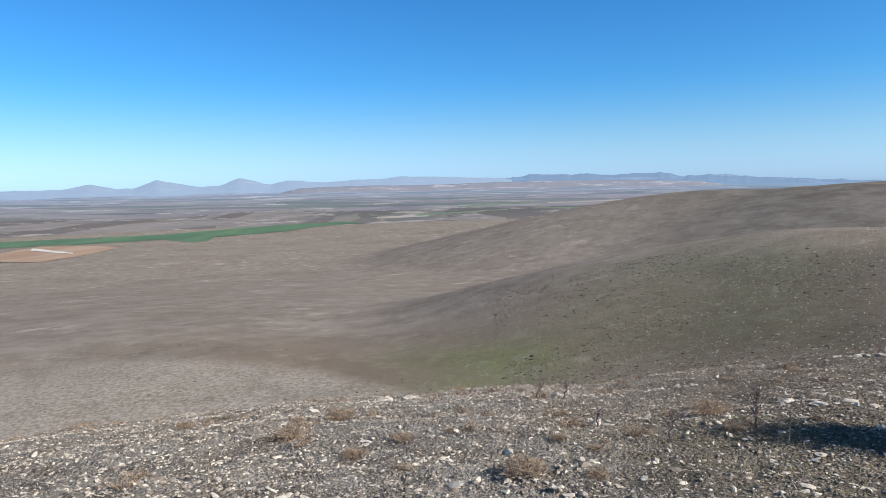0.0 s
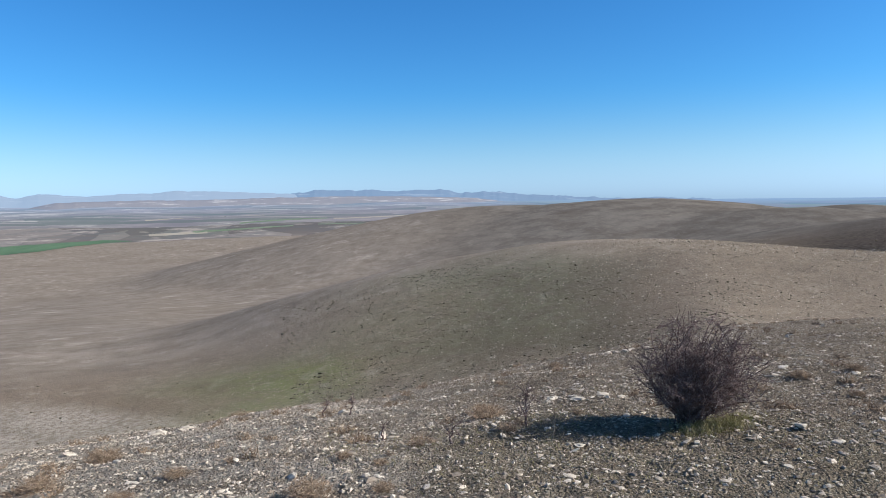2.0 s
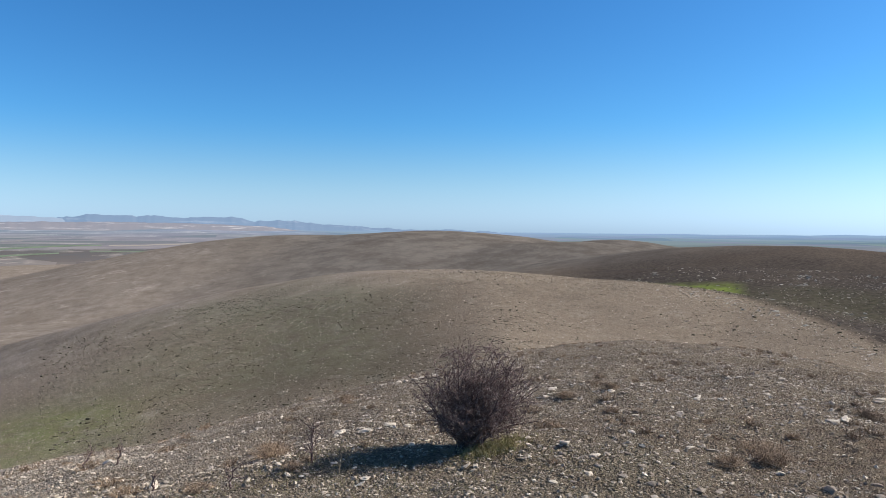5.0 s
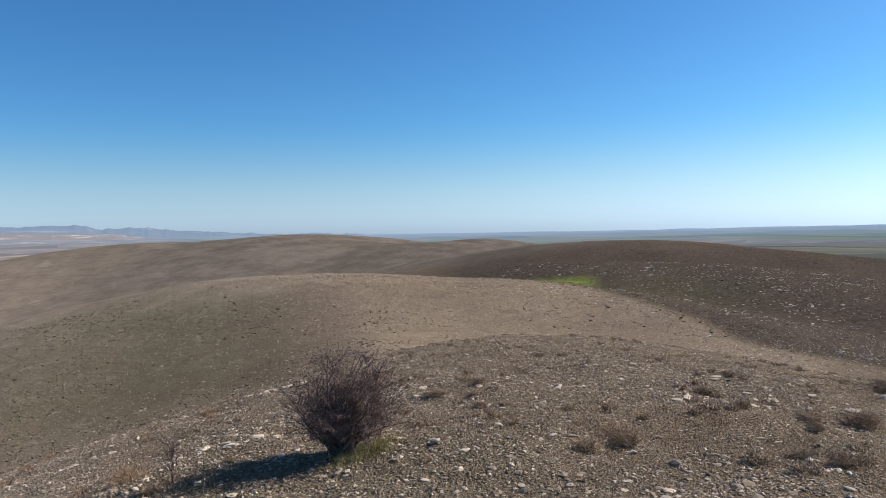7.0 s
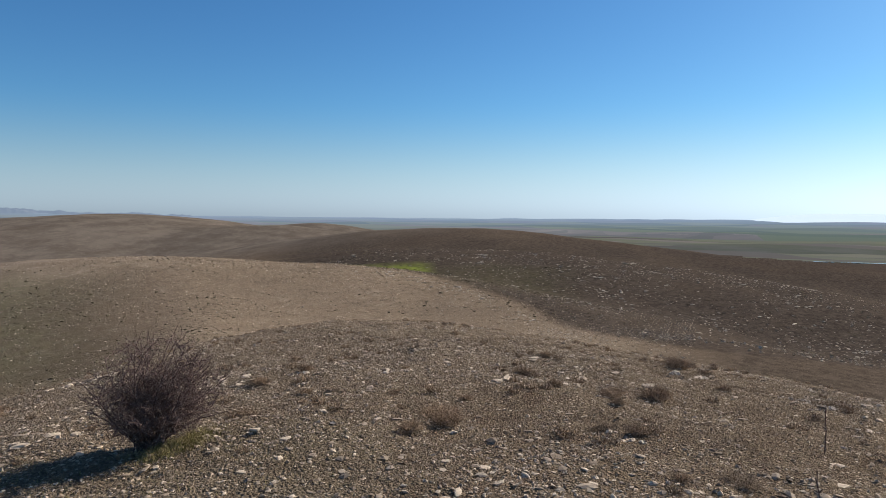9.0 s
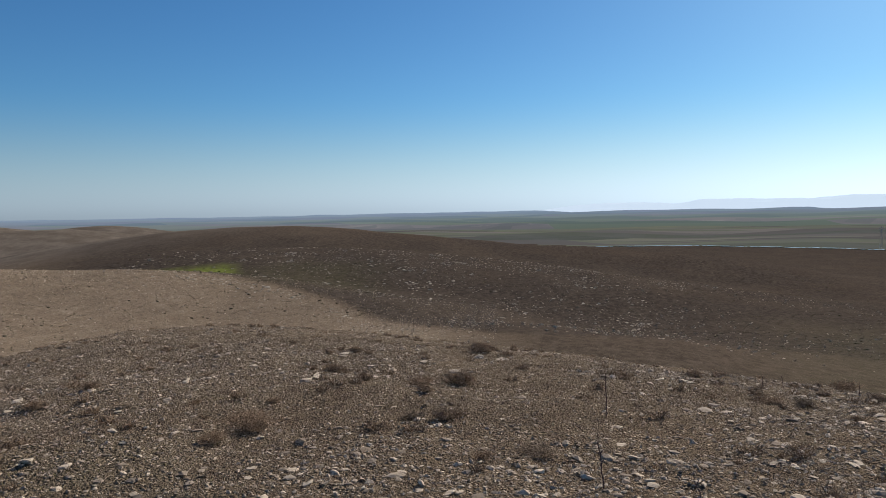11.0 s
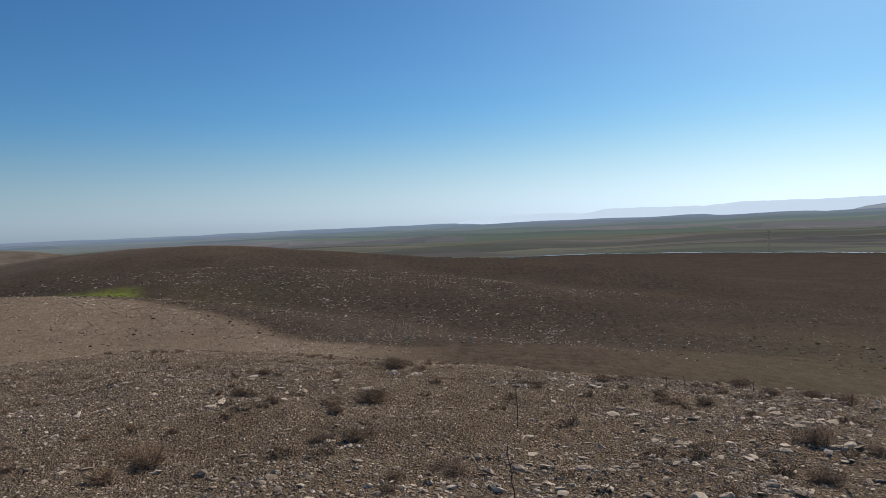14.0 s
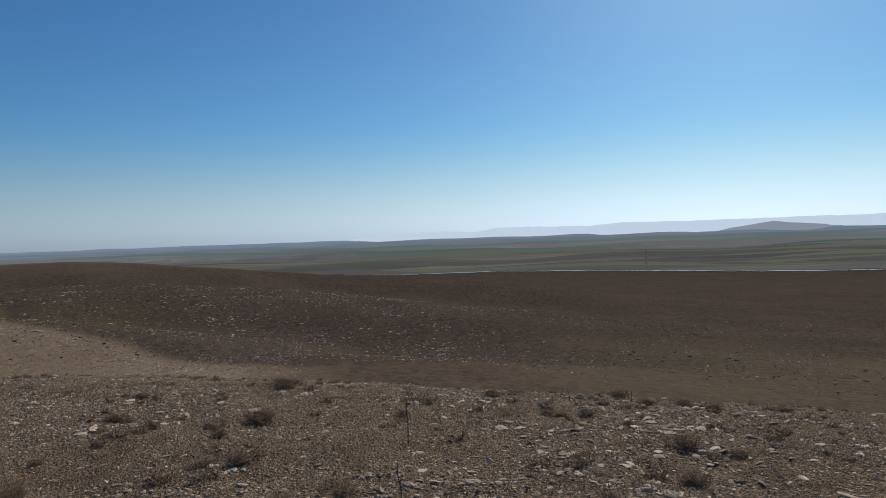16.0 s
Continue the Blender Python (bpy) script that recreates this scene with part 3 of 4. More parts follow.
TUFTS += [(70.0, 8.55, 0.32), (67.4, 9.9, 0.41), (74.3, 8.45, 0.32), (75.1, 7.99, 0.23), (77.8, 8.95, 0.52), (74.4, 10.24, 0.26), (79.1, 14.08, 0.65), (81.3, 13.91, 0.35), (68.9, 11.93, 0.3), (57.0, 7.75, 0.2), (62.9, 7.46, 0.18), (82.7, 10.67, 0.27), (84.7, 5.63, 0.4), (80.4, 5.36, 0.22), (74.7, 8.72, 0.32), (77.9, 9.21, 0.46), (111.1, 7.45, 0.46), (111.8, 6.16, 0.35), (101.6, 9.98, 0.33), (103.7, 9.92, 0.37), (107.0, 9.22, 0.23), (108.2, 13.08, 0.43), (106.1, 17.56, 0.73), (96.0, 13.46, 0.45), (110.9, 13.98, 0.52), (113.2, 11.59, 0.38), (117.9, 13.19, 0.44), (114.9, 7.41, 0.24)]
for k, (az, d, w) in enumerate(TUFTS):
    px, py = at(az, d)
    straw = k % 7 == 4
    ob = new("dry_tuft", straw_tufts[k % 2] if straw else brown_tufts[k % 4])
    ob.matrix_world = Matrix.LocRotScale((px, py, ground_z(px, py)), Euler((0, 0, rng.uniform(0, 6.3))), (0.9 * w, w * rng.uniform(0.75, 1.15), w * rng.uniform(0.42, 0.64)))
    tagged(ob, "low straw coloured grass tuft on stony soil" if straw else "low brown dry cushion shrub on stony soil", "tuft", "dry tufts on the knoll")

# smaller cushions further off
cushions = []
for k in range(5):
    j = tuft_shape(rng, 30, 1.0, 0.26, 0.016, 1)
    cushions.append((np.concatenate(j.v), np.concatenate(j.f)))
x, y = sector(1100, -40, 130, 5, 38, rng, 0.8)
size = rng.uniform(0.12, 0.34, len(x))
tagged(new("cushion_plants", scatter_mesh("cushion_plants", cushions, x, y, size, 0.0, TUFT, rng)), "small brown cushion plants spread over the knoll", "plants", kind="stuff")


# -- thin short grass --
def blades(name, x, y, tall, material, r):
    z = height(x, y)
    n = len(x)
    a = r.uniform(0, 2 * math.pi, n)
    h = tall * r.uniform(0.5, 1.3, n)
    lean = r.normal(0, 0.6, (n, 2)) * h[:, None]
    w = 0.0022 + 0.0012 * r.random(n)
    p = np.stack([x, y, z - 0.004], -1)
    d = np.stack([np.cos(a) * w, np.sin(a) * w, 0 * w], -1)
    top = p + np.stack([lean[:, 0], lean[:, 1], h], -1)
    v = np.stack([p - d, p + d, top], 1).reshape(-1, 3)
    f = np.arange(3 * n).reshape(-1, 3)
    return mesh_from(name, v, f, material)


x, y = sector(190000, -38, 128, 2.6, 17, rng, 0.8)
keep = rng.random(len(x)) < np.clip(2.2 * value_noise(x, y, 0.8, 9) - 0.75, 0.03, 1) * np.clip(0.45 + np.degrees(np.arctan2(x, y)) / 70, 0.35, 1)
tagged(new("dry_grass", blades("dry_grass", x[keep], y[keep], 0.04, STRAW, rng)), "thin short dry grass between the stones", "grass", kind="stuff")
x, y = sector(30000, 8, 62, 3.5, 8, rng, 0.8)
keep = rng.random(len(x)) < np.clip(1.6 * value_noise(x, y, 1.4, 21) - 0.8, 0, 1)
tagged(new("short_grass", blades("short_grass", x[keep], y[keep], 0.025, GRASS, rng)), "short olive green grass near the bush", "grass", kind="stuff")
bx, by = at(40.4, 6.0)
x, y = bx + rng.normal(0, 0.16, 2400), by + rng.normal(0, 0.10, 2400)
tagged(new("green_grass", blades("green_grass", x, y, 0.055, GRASS, rng)), "yellow green grass at the foot of the bush", "grass", kind="stuff")


# -- the bare bush --
def branch(r, start, way, length, thick, bend, steps):
    """A crooked tapered branch: its points and radii."""
    p, d = np.array(start, float), np.array(way, float)
    d /= np.linalg.norm(d)
    path, rad = [p.copy()], [thick]
    for k in range(steps):
        d = d + r.normal(0, bend, 3)
        d /= np.linalg.norm(d)
        p = p + d * length / steps
        path.append(p.copy())
        rad.append(thick * (1 - 0.7 * (k + 1) / steps))
    return path, rad, d


def bare_bush(bearing, d):
    """A fan of crooked stems from one foot, thick with short spurs."""
    px, py = at(bearing, d)
    base = tagged(new("bush"), "bare dark thorny bush with dense purplish brown twigs", "bush")
    base.matrix_world = pose(px, py, ground_z(px, py), 0, 0, -bearing)
    stems, boughs, twigs = Joined(), Joined(), Joined()
    r = np.random.default_rng(5)
    centre, radii = np.array([0.09, 0.0, 0.53]), np.array([0.59, 0.50, 0.46])

    def room(p):
        return (((p - centre) / radii) ** 2).sum()

    for _ in range(46):
        goal = r.normal(0, 1, 3)
        goal = centre + goal / np.linalg.norm(goal) * radii * r.uniform(0.75, 1.0)
        foot = np.array([0.05 * r.normal(), 0.045 * r.normal(), -0.03])
        if goal[2] < 0.2:
            goal[2] = 0.2 + 0.25 * r.random()
        way = goal - foot
        length = np.linalg.norm(way)
        path, rad, _d = branch(r, foot, way / length + [0, 0, 0.03], length, r.uniform(0.005, 0.011), 0.13, 7)
        stems.add(*tube(path, rad, 5))
        for _ in range(13):
            k = r.integers(2, 8)
            s0 = path[k - 1] + (path[k] - path[k - 1]) * r.random()
            out = (s0 - foot) / (np.linalg.norm(s0 - foot) + 1e-6)
            p2, r2, d2 = branch(r, s0, out + r.normal(0, 0.75, 3), r.uniform(0.14, 0.32), 0.0040, 0.22, 4)
            if room(p2[-1]) > r.uniform(0.95, 1.15) or p2[-1][2] < 0.12:
                continue
            boughs.add(*tube(p2, r2, 4))
            for _ in range(8):
                j = r.integers(1, 5)
                s1 = p2[j - 1] + (p2[j] - p2[j - 1]) * r.random()
                p3, r3, d3 = branch(r, s1, d2 + r.normal(0, 0.8, 3), r.uniform(0.05, 0.16), 0.0026, 0.25, 3)
                if room(p3[-1]) > r.uniform(0.98, 1.22):
                    continue
                twigs.add(*tube(p3, r3, 3))
                for _ in range(2):
                    s2 = p3[r.integers(1, 4)]
                    twigs.add(*tube([s2, s2 + r.normal(0, 0.028, 3)], [0.0019, 0.0009]))
    part("stem_cluster", stems.mesh("stem_cluster", BARK), base)
    part("branchwork", boughs.mesh("branchwork", BARK), base)
    part("twig_mass", twigs.mesh("twig_mass", BARK), base, "fine tangled purplish twigs")
    return base


bare_bush(38.2, 6.1)


# -- saplings and dead stalks --
def sapling(bearing, d, tall, seed, crown, lean=0.0):
    px, py = at(bearing, d)
    base = tagged(new("sapling"), "small leafless sapling with a gnarled dark stem", "sapling", "saplings on the knoll")
    base.matrix_world = pose(px, py, ground_z(px, py), 0, 0, -bearing)
    r = np.random.default_rng(seed)
    stem, twigs = Joined(), Joined()
    path = [np.array([lean * tall * t + r.normal(0, 0.012), r.normal(0, 0.012), tall * 0.75 * t - 0.02]) for t in np.linspace(0, 1, 6)]
    stem.add(*tube(path, np.linspace(0.012, 0.005, 6), 5))
    for _ in range(crown):
        s = path[r.integers(2, 6)]
        w = r.normal(0, 0.55, 3) + [0, 0, 1.0]
        e = s + w / np.linalg.norm(w) * tall * r.uniform(0.15, 0.42)
        m = (s + e) / 2 + r.normal(0, 0.015, 3)
        twigs.add(*tube([s, m, e], [0.004, 0.003, 0.0015]))
        for _ in range(3):
            q = m + (e - m) * r.random()
            twigs.add(*tube([q, q + r.normal(0, 0.03, 3) + [0, 0, 0.02]], [0.0022, 0.0012]))
    part("stem", stem.mesh("stem", BARK), base)
    part("twig_mass", twigs.mesh("twig_mass", BARK), base)


for k, (az, d, tall, crown, lean) in enumerate([(25.4, 6.1, 0.40, 24, 0.0), (10.1, 8.14, 0.28, 10, 0.25), (7.7, 8.19, 0.26, 12, 0.35), (19.0, 5.7, 0.24, 8, 0.1), (13.0, 6.2, 0.2, 7, 0.0)]):
    sapling(az, d, tall, 40 + k, crown, lean)


def stalk(bearing, d, tall, seed, lean, knobs, material):
    px, py = at(bearing, d)
    r = np.random.default_rng(seed)
    j = Joined()
    path = [np.array([lean * tall * t + r.normal(0, 0.004), r.normal(0, 0.004), tall * t - 0.02 * (t == 0)]) for t in np.linspace(0, 1, 7)]
    j.add(*tube(path, np.linspace(0.006, 0.0028, 7), 5))
    for _ in range(knobs):
        s = path[r.integers(3, 7)]
        j.add(*tube([s, s + r.normal(0, 0.016, 3) + [0, 0, 0.012]], [0.004, 0.002]))
    ob = new("dead_stalk", j.mesh("dead_stalk", material))
    ob.matrix_world = pose(px, py, ground_z(px, py), 0, 0, -bearing)
    tagged(ob, "thin dead plant stalk standing upright", "stalk", "dead stalks on the knoll")


for k, (az, d, tall, lean, knobs, mat) in enumerate([(27.6, 5.69, 0.27, 0.06, 4, STRAW), (23.5, 5.5, 0.14, -0.1, 2, STRAW), (90.1, 4.89, 0.34, -0.12, 14, BARK), (89.8, 7.08, 0.44, 0.0, 8, BARK), (100.8, 13.4, 0.24, 0.0, 3, BARK), (102.2, 13.6, 0.24, -0.15, 3, BARK), (107.0, 13.2, 0.22, 0.0, 2, BARK), (96.0, 13.0, 0.16, 0.1, 2, BARK), (97.7, 4.6, 0.2, -0.4, 6, BARK), (-20.0, 5.0, 0.2, 0.2, 4, STRAW), (3.0, 5.6, 0.2, -0.2, 4, STRAW)]):
    stalk(az, d, tall, 70 + k, lean, knobs, mat)

# ---- the hills round about: scrub and outcrops ----
scrub_shapes = []
for k in range(8):
    v, f = BALLS[1]
    v = v * rng.uniform(0.6, 1.3, (len(v), 1)) * [1.0, rng.uniform(0.6, 1.0), rng.uniform(0.4, 0.7)]
    scrub_shapes.append((v, f))


def patchy(n, lo, hi, near, far, scale, seed, floor):
    x, y = sector(n, lo, hi, near, far, rng, 0.9)
    keep = rng.random(n) < np.clip(2.4 * value_noise(x, y, scale, seed) - 0.8, floor, 1)
    return x[keep], y[keep]


x, y = patchy(18000, 4, 48, 48, 112, 11, 31, 0.04)
tagged(new("hillside_scrub", scatter_mesh("hillside_scrub", scrub_shapes, x, y, np.clip(rng.lognormal(math.log(0.075), 0.5, len(x)), 0.035, 0.26), 0.0, SCRUB, rng)), "dark low scrub dotted over the near hillside", "scrub", kind="stuff")
x, y = patchy(34000, 0, 80, 40, 118, 16, 33, 0.30)
tagged(new("hillside_stones", scatter_mesh("hillside_stones", chips, x, y, np.clip(rng.lognormal(math.log(0.085), 0.5, len(x)), 0.035, 0.17) * np.interp(np.degrees(np.arctan2(x, y)), [10, 35], [0.6, 1.0]), 0.1, STONE, rng)), "pale stones dotted over the near hillside", "stones", kind="stuff")
x, y = patchy(5000, 44, 78, 40, 108, 9, 37, 0.08)
tagged(new("spur_scrub", scatter_mesh("spur_scrub", scrub_shapes, x, y, np.clip(rng.lognormal(math.log(0.055), 0.45, len(x)), 0.03, 0.17), 0.0, SCRUB, rng)), "small dark plants dotted over the pale spur", "scrub", kind="stuff")
x, y = patchy(900, -40, 10, 30, 110, 20, 35, 0.10)
tagged(new("slope_scrub", scatter_mesh("slope_scrub", scrub_shapes, x, y, rng.uniform(0.05, 0.16, len(x)), 0.0, SCRUB, rng)), "dark low plants on the pale lower slope", "scrub", kind="stuff")
outcrop = [(v * [1.15, 1, 0.7], f) for v, f in (rock_shape(2, rng) for _ in range(10))]


def ledges(n, lo, hi, near, far, spread):
    """Broken ledges: short runs of slabs along the slope."""
    xs, ys, ss = [], [], []
    for _ in range(n):
        a, d, k = rng.uniform(lo, hi), rng.uniform(near, far), rng.integers(3, 14)
        big = rng.lognormal(math.log(0.20), 0.4)
        px, py = at(a, d)
        across = math.radians(a + 90 + rng.normal(0, 14))
        along = rng.normal(0, spread, k)
        xs.append(px + along * math.sin(across) + rng.normal(0, 1.1, k))
        ys.append(py + along * math.cos(across) + rng.normal(0, 1.1, k))
        ss.append(np.clip(big * rng.lognormal(-0.3, 0.5, k), 0.07, 0.5))
    return np.concatenate(xs), np.concatenate(ys), np.concatenate(ss)


x1, y1, s1 = ledges(95, 51, 76, 128, 190, 1.8)
x2, y2, s2 = ledges(60, 62, 92, 105, 170, 1.3)
x3, y3 = patchy(5000, 50, 95, 100, 200, 11, 41, 0.04)
x, y, size = np.concatenate([x1, x2, x3]), np.concatenate([y1, y2, y3]), np.concatenate([s1, s2, np.clip(rng.lognormal(math.log(0.13), 0.45, len(x3)), 0.06, 0.4)])
tagged(new("limestone_outcrops", scatter_mesh("limestone_outcrops", outcrop, x, y, size, 0.12, WHITE_ROCK, rng, tilt=0.06)), "white limestone outcrops on the dark hillside", "outcrops", kind="stuff")
t = rng.random(420)
az = 54 + 20 * t + rng.normal(0, 0.5, 420)
d = np.interp(az, [50, 54.5, 58.7, 62.5, 66.3, 70, 74, 79], [112, 110, 104, 97, 88, 79, 71, 64]) - np.abs(rng.normal(0, 4.0, 420)) + 1.5
x, y = d * np.sin(np.radians(az)), d * np.cos(np.radians(az))
tagged(new("ravine_outcrops", scatter_mesh("ravine_outcrops", outcrop, x, y, np.clip(rng.lognormal(math.log(0.13), 0.5, 420), 0.06, 0.4) * (1.1 - 0.5 * t), 0.12, WHITE_ROCK, rng, tilt=0.06)), "band of white limestone along the ravine edge", "outcrops", kind="stuff")
x, y = patchy(14000, 50, 128, 84, 260, 12, 43, 0.12)
tagged(new("dark_slope_scrub", scatter_mesh("dark_slope_scrub", scrub_shapes, x, y, np.clip(rng.lognormal(math.log(0.11), 0.5, len(x)), 0.05, 0.4), 0.0, SCRUB, rng)), "dark low scrub on the shaded brown slope", "scrub", kind="stuff")
x, y = patchy(3600, 74, 122, 75, 200, 15, 47, 0.05)
tagged(new("dark_slope_stones", scatter_mesh("dark_slope_stones", chips, x, y, rng.uniform(0.08, 0.3, len(x)), 0.12, STONE, rng)), "pale stones scattered on the brown slope", "stones", kind="stuff")


# ---- fields, road and distance ----
def field_material(name, a, b, scale):
    n = Nodes(name, 0.95, 0.1)
    return n.done(n.mix(n.band(n.noise(scale, 5, 0.65, stretch=(1, 0.3, 1)), 0.35, 0.65), a, b))


def draped(name, upper, lower, material, lift, label, category, group="", rows=8, cols=60):
    """A patch of land between two edges given by bearing and distance."""
    t = np.linspace(0, 1, cols)

    def edge(pts):
        p = np.array(pts, float)
        s = np.linspace(0, 1, len(p))
        az = np.interp(t, (p[:, 0] - p[0, 0]) / (p[-1, 0] - p[0, 0]), p[:, 0])
        return az, np.interp(az, p[:, 0], p[:, 1])

    (ua, ur), (la, lr) = edge(upper), edge(lower)
    g = np.linspace(0, 1, rows)[:, None]
    az, r = np.radians(ua + (la - ua) * g), ur + (lr - ur) * g
    x, y = (r * np.sin(az)).ravel(), (r * np.cos(az)).ravel()
    z = height(x, y) + np.maximum(lift, -1.6 + 5 * np.clip((np.hypot(x, y) - 1350) / 700, 0, 1))
    i, j = np.meshgrid(np.arange(rows - 1), np.arange(cols - 1), indexing="ij")
    f = np.stack([i * cols + j, i * cols + j + 1, (i + 1) * cols + j + 1, (i + 1) * cols + j], -1).reshape(-1, 4)[:, ::-1]
    return tagged(new(name, mesh_from(name, np.stack([x, y, z], -1), f, material)), label, category, group)


WINTER_WHEAT = field_material("winter_wheat", (0.082, 0.132, 0.072), (0.112, 0.168, 0.09), 0.02)
BARE_SOIL = field_material("bare_soil", (0.30, 0.19, 0.12), (0.38, 0.26, 0.17), 0.02)
CHALK = field_material("chalk_track", (0.55, 0.50, 0.42), (0.62, 0.56, 0.48), 0.1)
# crop green lightened for the strips: distance haze put into the colour
FAR_CROP = field_material("far_crop", (0.13, 0.17, 0.10), (0.17, 0.21, 0.13), 0.02)
STUBBLE = field_material("stubble", (0.30, 0.26, 0.20), (0.36, 0.31, 0.24), 0.02)
draped("wheat_field", [(-44, 1030), (-33.1, 1035), (-29, 1050), (-22.7, 1085), (-17.6, 1135), (-13.2, 1195), (-8.6, 1270), (-7.0, 1216)], [(-44, 930), (-33.1, 926), (-28.2, 923), (-22.7, 993), (-20.7, 932), (-19.4, 949), (-18.9, 1016), (-13.2, 1049), (-7.0, 1206)], WINTER_WHEAT, 0.3, "long strip of green winter wheat in the valley", "field", "fields in the valley", cols=110)
draped("bare_field", [(-40, 840), (-33.1, 851), (-31, 915), (-27.8, 895), (-25.9, 826)], [(-40, 700), (-33.2, 700), (-31.1, 655), (-27.8, 711), (-25.9, 793)], BARE_SOIL, 0.3, "orange brown bare ploughed soil", "field", "fields in the valley")
draped("chalk_track", [(-31.4, 893), (-30, 800), (-28.9, 752)], [(-31.6, 850), (-30.2, 775), (-28.9, 735)], CHALK, 0.6, "white chalk track across bare soil", "track", rows=3)
for k, (az0, az1, r0, r1, wheat) in enumerate([(-2.6, 5.2, 1370, 1455, 1), (7.2, 14.4, 1480, 1420, 1), (-5.8, -1.5, 1330, 1360, 0), (16.5, 20.5, 1500, 1800, 1), (1.0, 8.0, 1650, 1780, 1), (-6.0, 3.0, 1900, 2050, 0), (8.5, 15.5, 1750, 1850, 0)]):
    draped("strip_field", [(az0, r0 + 40), (az1, r1 + 45)], [(az0, r0), (az1, r1 - 10)], FAR_CROP if wheat else STUBBLE, 0.3, "narrow strip of green crop" if wheat else "narrow strip of pale stubble", "field", "fields in the valley", rows=4, cols=30)
WATER = Nodes("still_water", 0.12, 0.5).done((0.05, 0.06, 0.065))


def canal(lo, hi):
    """A straight strip of water across the plain, shining at a low angle."""
    az = np.arange(lo, hi, 0.3)
    r = np.interp(az, [78, 84, 90, 100, 113, 124, 132], [960, 940, 850, 770, 770, 766, 764])
    a = np.radians(az)
    mid = height(r * np.sin(a), r * np.cos(a)).mean()
    z = height(r * np.sin(a), r * np.cos(a)) + 0.45
    near = np.stack([r * np.sin(a), r * np.cos(a), z], -1)
    far = np.stack([(r + 7) * np.sin(a), (r + 7) * np.cos(a), z], -1)
    foot = near - [0, 0, 2.5]
    n = len(az)
    v = np.concatenate([foot, near, far])
    i, j = np.meshgrid([0, 1], np.arange(n - 1), indexing="ij")
    f = np.stack([i * n + j, i * n + j + 1, (i + 1) * n + j + 1, (i + 1) * n + j], -1).reshape(-1, 4)[:, ::-1]
    tagged(new("canal", mesh_from("canal", v, f, WATER)), "bright strip of water crossing the brown plain", "canal", kind="structure")


canal(88, 134)
az = np.concatenate([rng.uniform(lo, hi, n) for lo, hi, n in ((82, 88, 14), (89, 92, 26), (95, 97.5, 30), (98, 102, 22), (103, 112, 70), (112, 117, 60), (122, 130, 60))])
d = np.interp(az, [78, 84, 90, 100, 113, 124, 132], [960, 940, 850, 770, 770, 766, 764]) - rng.uniform(1, 5, len(az))
x, y = d * np.sin(np.radians(az)), d * np.cos(np.radians(az))
tagged(new("canal_bushes", scatter_mesh("canal_bushes", scrub_shapes, x, y, rng.uniform(0.5, 1.5, len(az)), 0.3, SCRUB, rng)), "row of dark bushes along the canal bank", "bushes", kind="stuff")
STEEL = field_material("galvanised_steel", (0.36, 0.37, 0.39), (0.44, 0.45, 0.47), 1.0)


def pylon(bearing, d, tall):
    px, py = at(bearing, d)
    base = tagged(new("pylon"), "grey steel lattice pylon on the plain", "pylon")
    base.matrix_world = pose(px, py, ground_z(px, py), 0, 0, -bearing)
    w = tall * 0.07
    for sx in (-1, 1):
        for sy in (-1, 1):
            v, f = tube([(sx * w, sy * w, -0.5), (sx * w * 0.35, sy * w * 0.35, tall * 0.65), (0, 0, tall)], [0.08, 0.07, 0.05], 4)
            part("leg", mesh_from("leg", v, f, STEEL), base)
    j = Joined()
    for k in range(10):
        z0, z1 = tall * k / 12, tall * (k + 1) / 12
        s0, s1 = w * (1 - z0 / tall), w * (1 - z1 / tall)
        for sy in (-1, 1):
            j.add(*tube([(-s0, sy * s0, z0), (s1, sy * s1, z1)], [0.05, 0.05]))
            j.add(*tube([(s0, sy * s0, z0), (-s1, sy * s1, z1)], [0.05, 0.05]))
    part("bracing", j.mesh("bracing", STEEL), base)
    for z in (0.72, 0.84, 0.94):
        v, f = tube([(-tall * 0.11, 0, tall * z), (0, 0, tall * z + 0.4), (tall * 0.11, 0, tall * z)], [0.08, 0.18, 0.08], 4)
        part("crossarm", mesh_from("crossarm", v, f, STEEL), base)


pylon(108.1, 790, 22)


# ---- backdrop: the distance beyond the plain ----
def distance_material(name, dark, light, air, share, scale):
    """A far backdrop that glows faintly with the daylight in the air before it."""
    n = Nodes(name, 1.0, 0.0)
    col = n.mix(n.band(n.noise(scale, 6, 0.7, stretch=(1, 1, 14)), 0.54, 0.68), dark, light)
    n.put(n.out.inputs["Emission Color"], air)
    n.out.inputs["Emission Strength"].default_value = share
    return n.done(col)


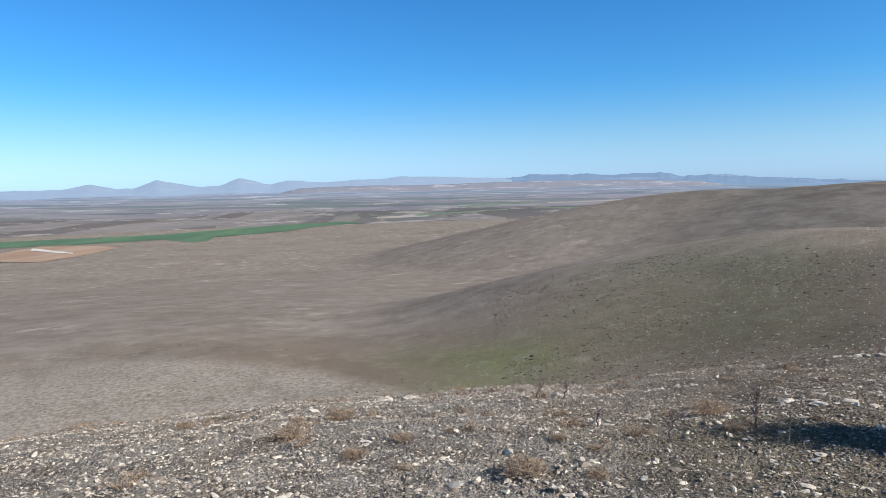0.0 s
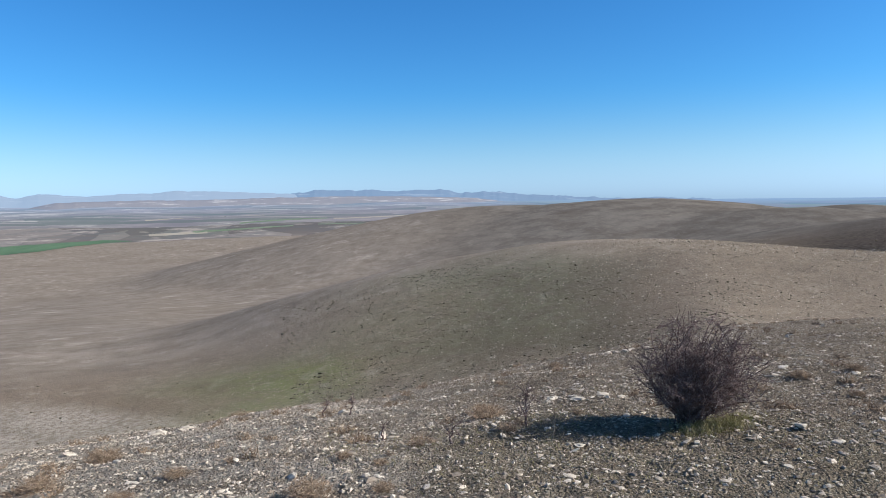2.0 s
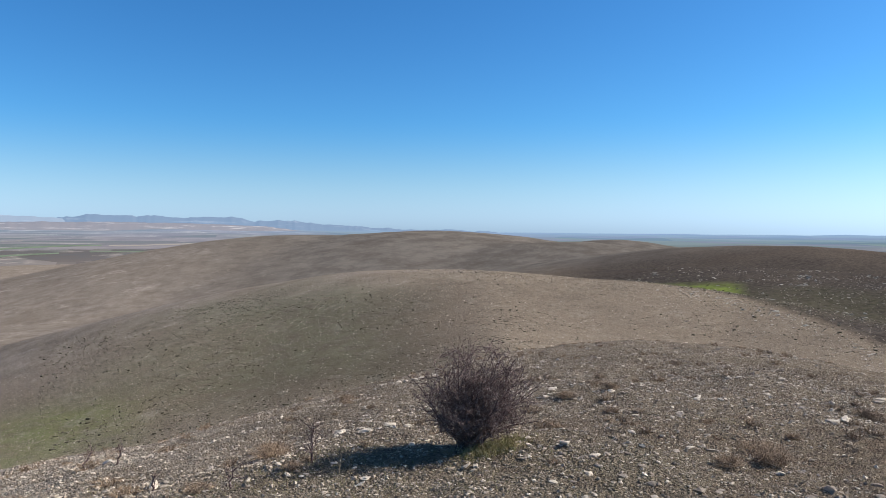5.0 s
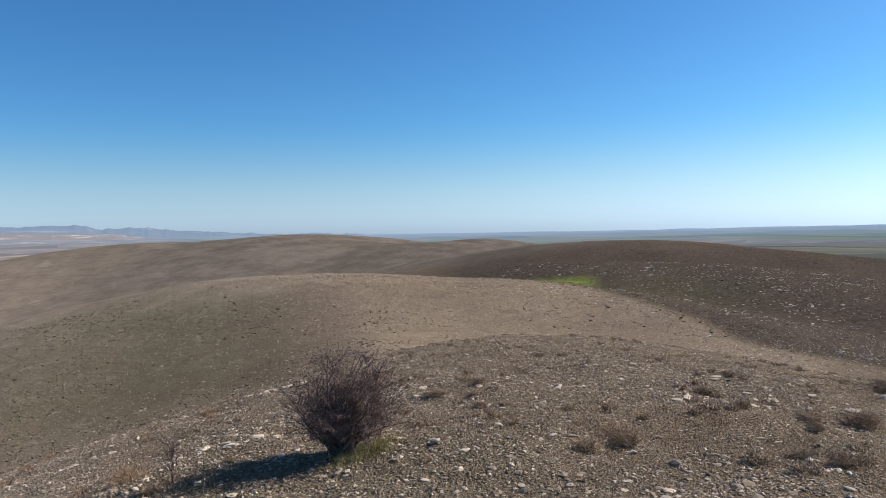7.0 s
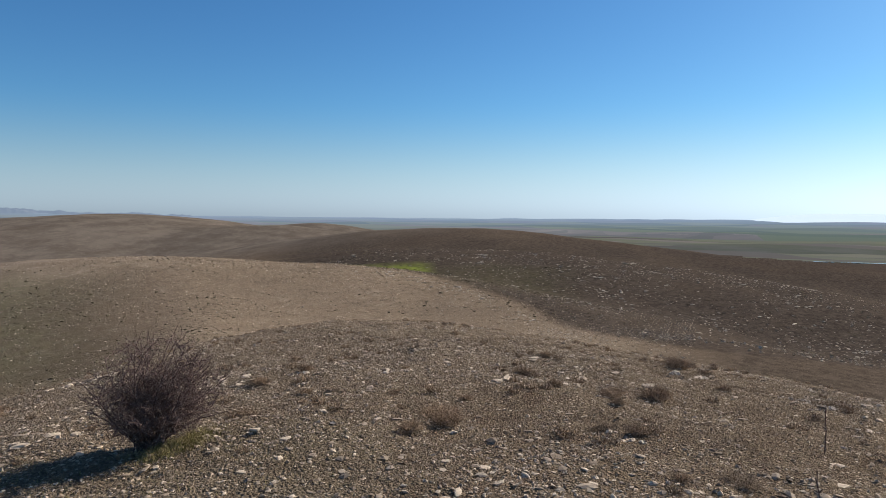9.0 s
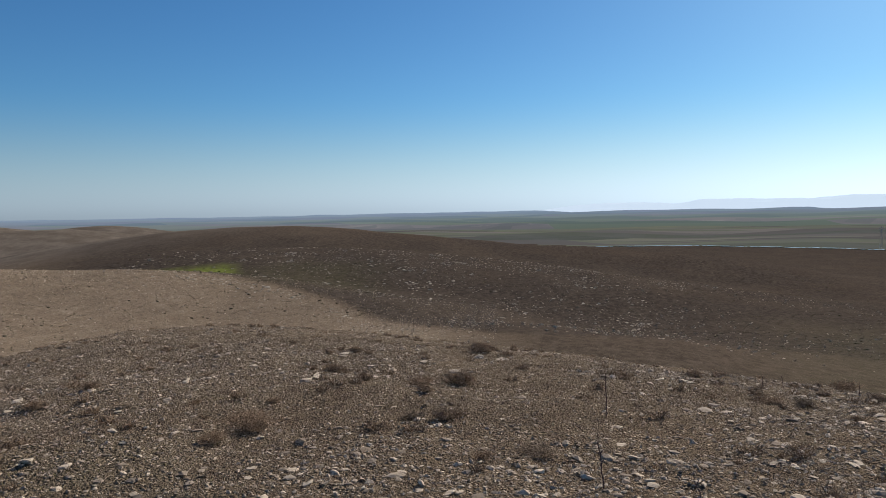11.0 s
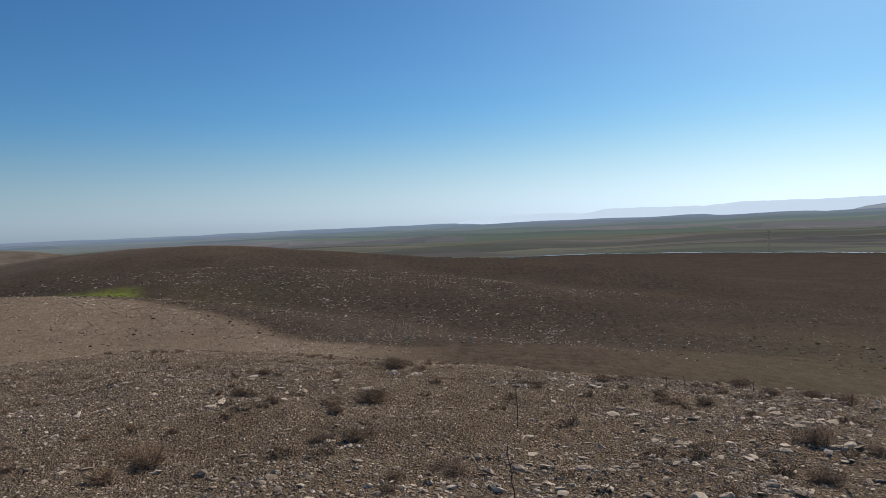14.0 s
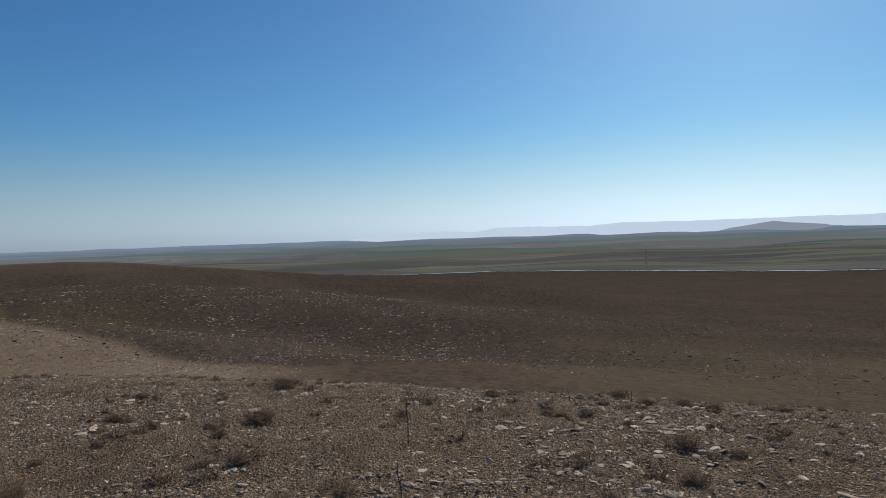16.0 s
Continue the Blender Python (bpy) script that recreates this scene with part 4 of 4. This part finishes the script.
def far_range(bearings, tops, d, foot, material, label, rough, seed):
    """A line of hills on the horizon, as a long mound with a broken crest."""
    az = np.arange(bearings[0], bearings[-1], 0.12)
    el = np.interp(az, bearings, tops)
    kernel = np.hanning(7) / np.hanning(7).sum()
    el = np.convolve(np.pad(el, 3, mode="edge"), kernel, mode="valid")
    el = el + rough * (value_noise(az * 10, 0 * az, 7, seed) + 0.6 * value_noise(az * 10, 0 * az, 2.6, seed + 1) - 0.8)
    a = np.radians(az)
    rows = []
    for back, share in ((-2.2, 0.0), (-1.4, 0.22), (-0.7, 0.58), (-0.25, 0.88), (0.0, 1.0), (0.4, 0.5), (0.6, 0.0)):
        r = d + back * d * 0.14
        top = EYE_H + d * np.tan(np.radians(el))
        low = EYE_H + d * math.tan(math.radians(foot)) - 12
        rows.append(np.stack([r * np.sin(a), r * np.cos(a), low + (top - low) * share], -1))
    v = np.concatenate(rows)
    m = len(az)
    i, j = np.meshgrid(np.arange(len(rows) - 1), np.arange(m - 1), indexing="ij")
    f = np.stack([i * m + j, i * m + j + 1, (i + 1) * m + j + 1, (i + 1) * m + j], -1).reshape(-1, 4)[:, ::-1]
    return tagged(new("backdrop", mesh_from("backdrop", v, f, material, True)), label, "backdrop", kind="structure")


# air haze colour, emitted by the far backdrops themselves
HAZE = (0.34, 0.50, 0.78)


def distance_plain():
    """The far plain as a backdrop from 1.5 km to the horizon."""
    az = np.radians(np.arange(-46, 136, 0.5))
    r = np.exp(np.linspace(math.log(1350), math.log(4880), 60))
    x, y = np.outer(r, np.sin(az)), np.outer(r, np.cos(az))
    z = height(x.ravel(), y.ravel()).reshape(x.shape) - 2 + 5 * np.clip((r - 1350) / 700, 0, 1)[:, None]
    n, m = len(az), len(r)
    i, j = np.meshgrid(np.arange(m - 1), np.arange(n - 1), indexing="ij")
    f = np.stack([i * n + j, i * n + j + 1, (i + 1) * n + j + 1, (i + 1) * n + j], -1).reshape(-1, 4)[:, ::-1]
    n2 = Nodes("far_plain_backdrop", 1.0, 0.0)
    strip = n2.t.nodes.new("ShaderNodeSeparateColor")
    n2.put(strip.inputs[0], n2.cells(0.008, "Color", stretch=(0.55, 0.22, 1.0, 12)))
    a, b = strip.outputs[0], strip.outputs[1]
    tan = n2.mix(n2.band(n2.noise(0.006, 6, 0.7), 0.35, 0.65), (0.165, 0.135, 0.125), (0.25, 0.205, 0.18))
    tan = n2.mix(n2.band(n2.noise(0.0045, 7, 0.75), 0.55, 0.62, 0.0, 0.9), tan, (0.40, 0.345, 0.29))
    lanes = n2.t.nodes.new("ShaderNodeSeparateColor")
    n2.put(lanes.inputs[0], n2.cells(0.012, "Color", stretch=(0.25, 1.0, 1.0, -4)))
    tan = n2.mix(n2.band(lanes.outputs[0], 0.68, 0.72, 0.0, 0.75), tan, n2.mix(lanes.outputs[1], (0.075, 0.085, 0.055), (0.13, 0.115, 0.09)))
    green = n2.mix(a, (0.045, 0.068, 0.034), (0.13, 0.155, 0.068))
    side = n2.t.nodes.new("ShaderNodeSeparateXYZ")
    n2.put(side.inputs[0], n2.where)
    east = n2.band(n2.math("SUBTRACT", n2.math("MULTIPLY", side.outputs[0], 1.0), n2.math("MULTIPLY", side.outputs[1], 0.35)), -300, 900, 0.12, 0.85)
    tan = n2.mix(n2.math("MULTIPLY", east, 0.9), tan, n2.mix(a, (0.055, 0.055, 0.048), (0.125, 0.115, 0.095)))
    col = n2.mix(n2.math("MULTIPLY", n2.band(b, 0.18, 0.38), east), tan, green)
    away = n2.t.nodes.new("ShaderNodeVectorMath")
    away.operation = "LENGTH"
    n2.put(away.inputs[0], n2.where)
    # distance haze painted in: a blue-grey tint, then a blue glow growing outwards
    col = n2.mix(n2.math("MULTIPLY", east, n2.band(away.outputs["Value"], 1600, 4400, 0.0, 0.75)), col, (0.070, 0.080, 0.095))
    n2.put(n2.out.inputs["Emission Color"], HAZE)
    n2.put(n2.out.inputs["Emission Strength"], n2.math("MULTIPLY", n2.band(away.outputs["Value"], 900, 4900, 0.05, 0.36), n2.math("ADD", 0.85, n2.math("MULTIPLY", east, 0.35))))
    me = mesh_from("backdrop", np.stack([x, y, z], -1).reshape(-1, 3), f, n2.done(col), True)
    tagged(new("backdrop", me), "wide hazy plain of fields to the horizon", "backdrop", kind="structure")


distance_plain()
# haze is built into each range: greyed colours plus a bluish glow
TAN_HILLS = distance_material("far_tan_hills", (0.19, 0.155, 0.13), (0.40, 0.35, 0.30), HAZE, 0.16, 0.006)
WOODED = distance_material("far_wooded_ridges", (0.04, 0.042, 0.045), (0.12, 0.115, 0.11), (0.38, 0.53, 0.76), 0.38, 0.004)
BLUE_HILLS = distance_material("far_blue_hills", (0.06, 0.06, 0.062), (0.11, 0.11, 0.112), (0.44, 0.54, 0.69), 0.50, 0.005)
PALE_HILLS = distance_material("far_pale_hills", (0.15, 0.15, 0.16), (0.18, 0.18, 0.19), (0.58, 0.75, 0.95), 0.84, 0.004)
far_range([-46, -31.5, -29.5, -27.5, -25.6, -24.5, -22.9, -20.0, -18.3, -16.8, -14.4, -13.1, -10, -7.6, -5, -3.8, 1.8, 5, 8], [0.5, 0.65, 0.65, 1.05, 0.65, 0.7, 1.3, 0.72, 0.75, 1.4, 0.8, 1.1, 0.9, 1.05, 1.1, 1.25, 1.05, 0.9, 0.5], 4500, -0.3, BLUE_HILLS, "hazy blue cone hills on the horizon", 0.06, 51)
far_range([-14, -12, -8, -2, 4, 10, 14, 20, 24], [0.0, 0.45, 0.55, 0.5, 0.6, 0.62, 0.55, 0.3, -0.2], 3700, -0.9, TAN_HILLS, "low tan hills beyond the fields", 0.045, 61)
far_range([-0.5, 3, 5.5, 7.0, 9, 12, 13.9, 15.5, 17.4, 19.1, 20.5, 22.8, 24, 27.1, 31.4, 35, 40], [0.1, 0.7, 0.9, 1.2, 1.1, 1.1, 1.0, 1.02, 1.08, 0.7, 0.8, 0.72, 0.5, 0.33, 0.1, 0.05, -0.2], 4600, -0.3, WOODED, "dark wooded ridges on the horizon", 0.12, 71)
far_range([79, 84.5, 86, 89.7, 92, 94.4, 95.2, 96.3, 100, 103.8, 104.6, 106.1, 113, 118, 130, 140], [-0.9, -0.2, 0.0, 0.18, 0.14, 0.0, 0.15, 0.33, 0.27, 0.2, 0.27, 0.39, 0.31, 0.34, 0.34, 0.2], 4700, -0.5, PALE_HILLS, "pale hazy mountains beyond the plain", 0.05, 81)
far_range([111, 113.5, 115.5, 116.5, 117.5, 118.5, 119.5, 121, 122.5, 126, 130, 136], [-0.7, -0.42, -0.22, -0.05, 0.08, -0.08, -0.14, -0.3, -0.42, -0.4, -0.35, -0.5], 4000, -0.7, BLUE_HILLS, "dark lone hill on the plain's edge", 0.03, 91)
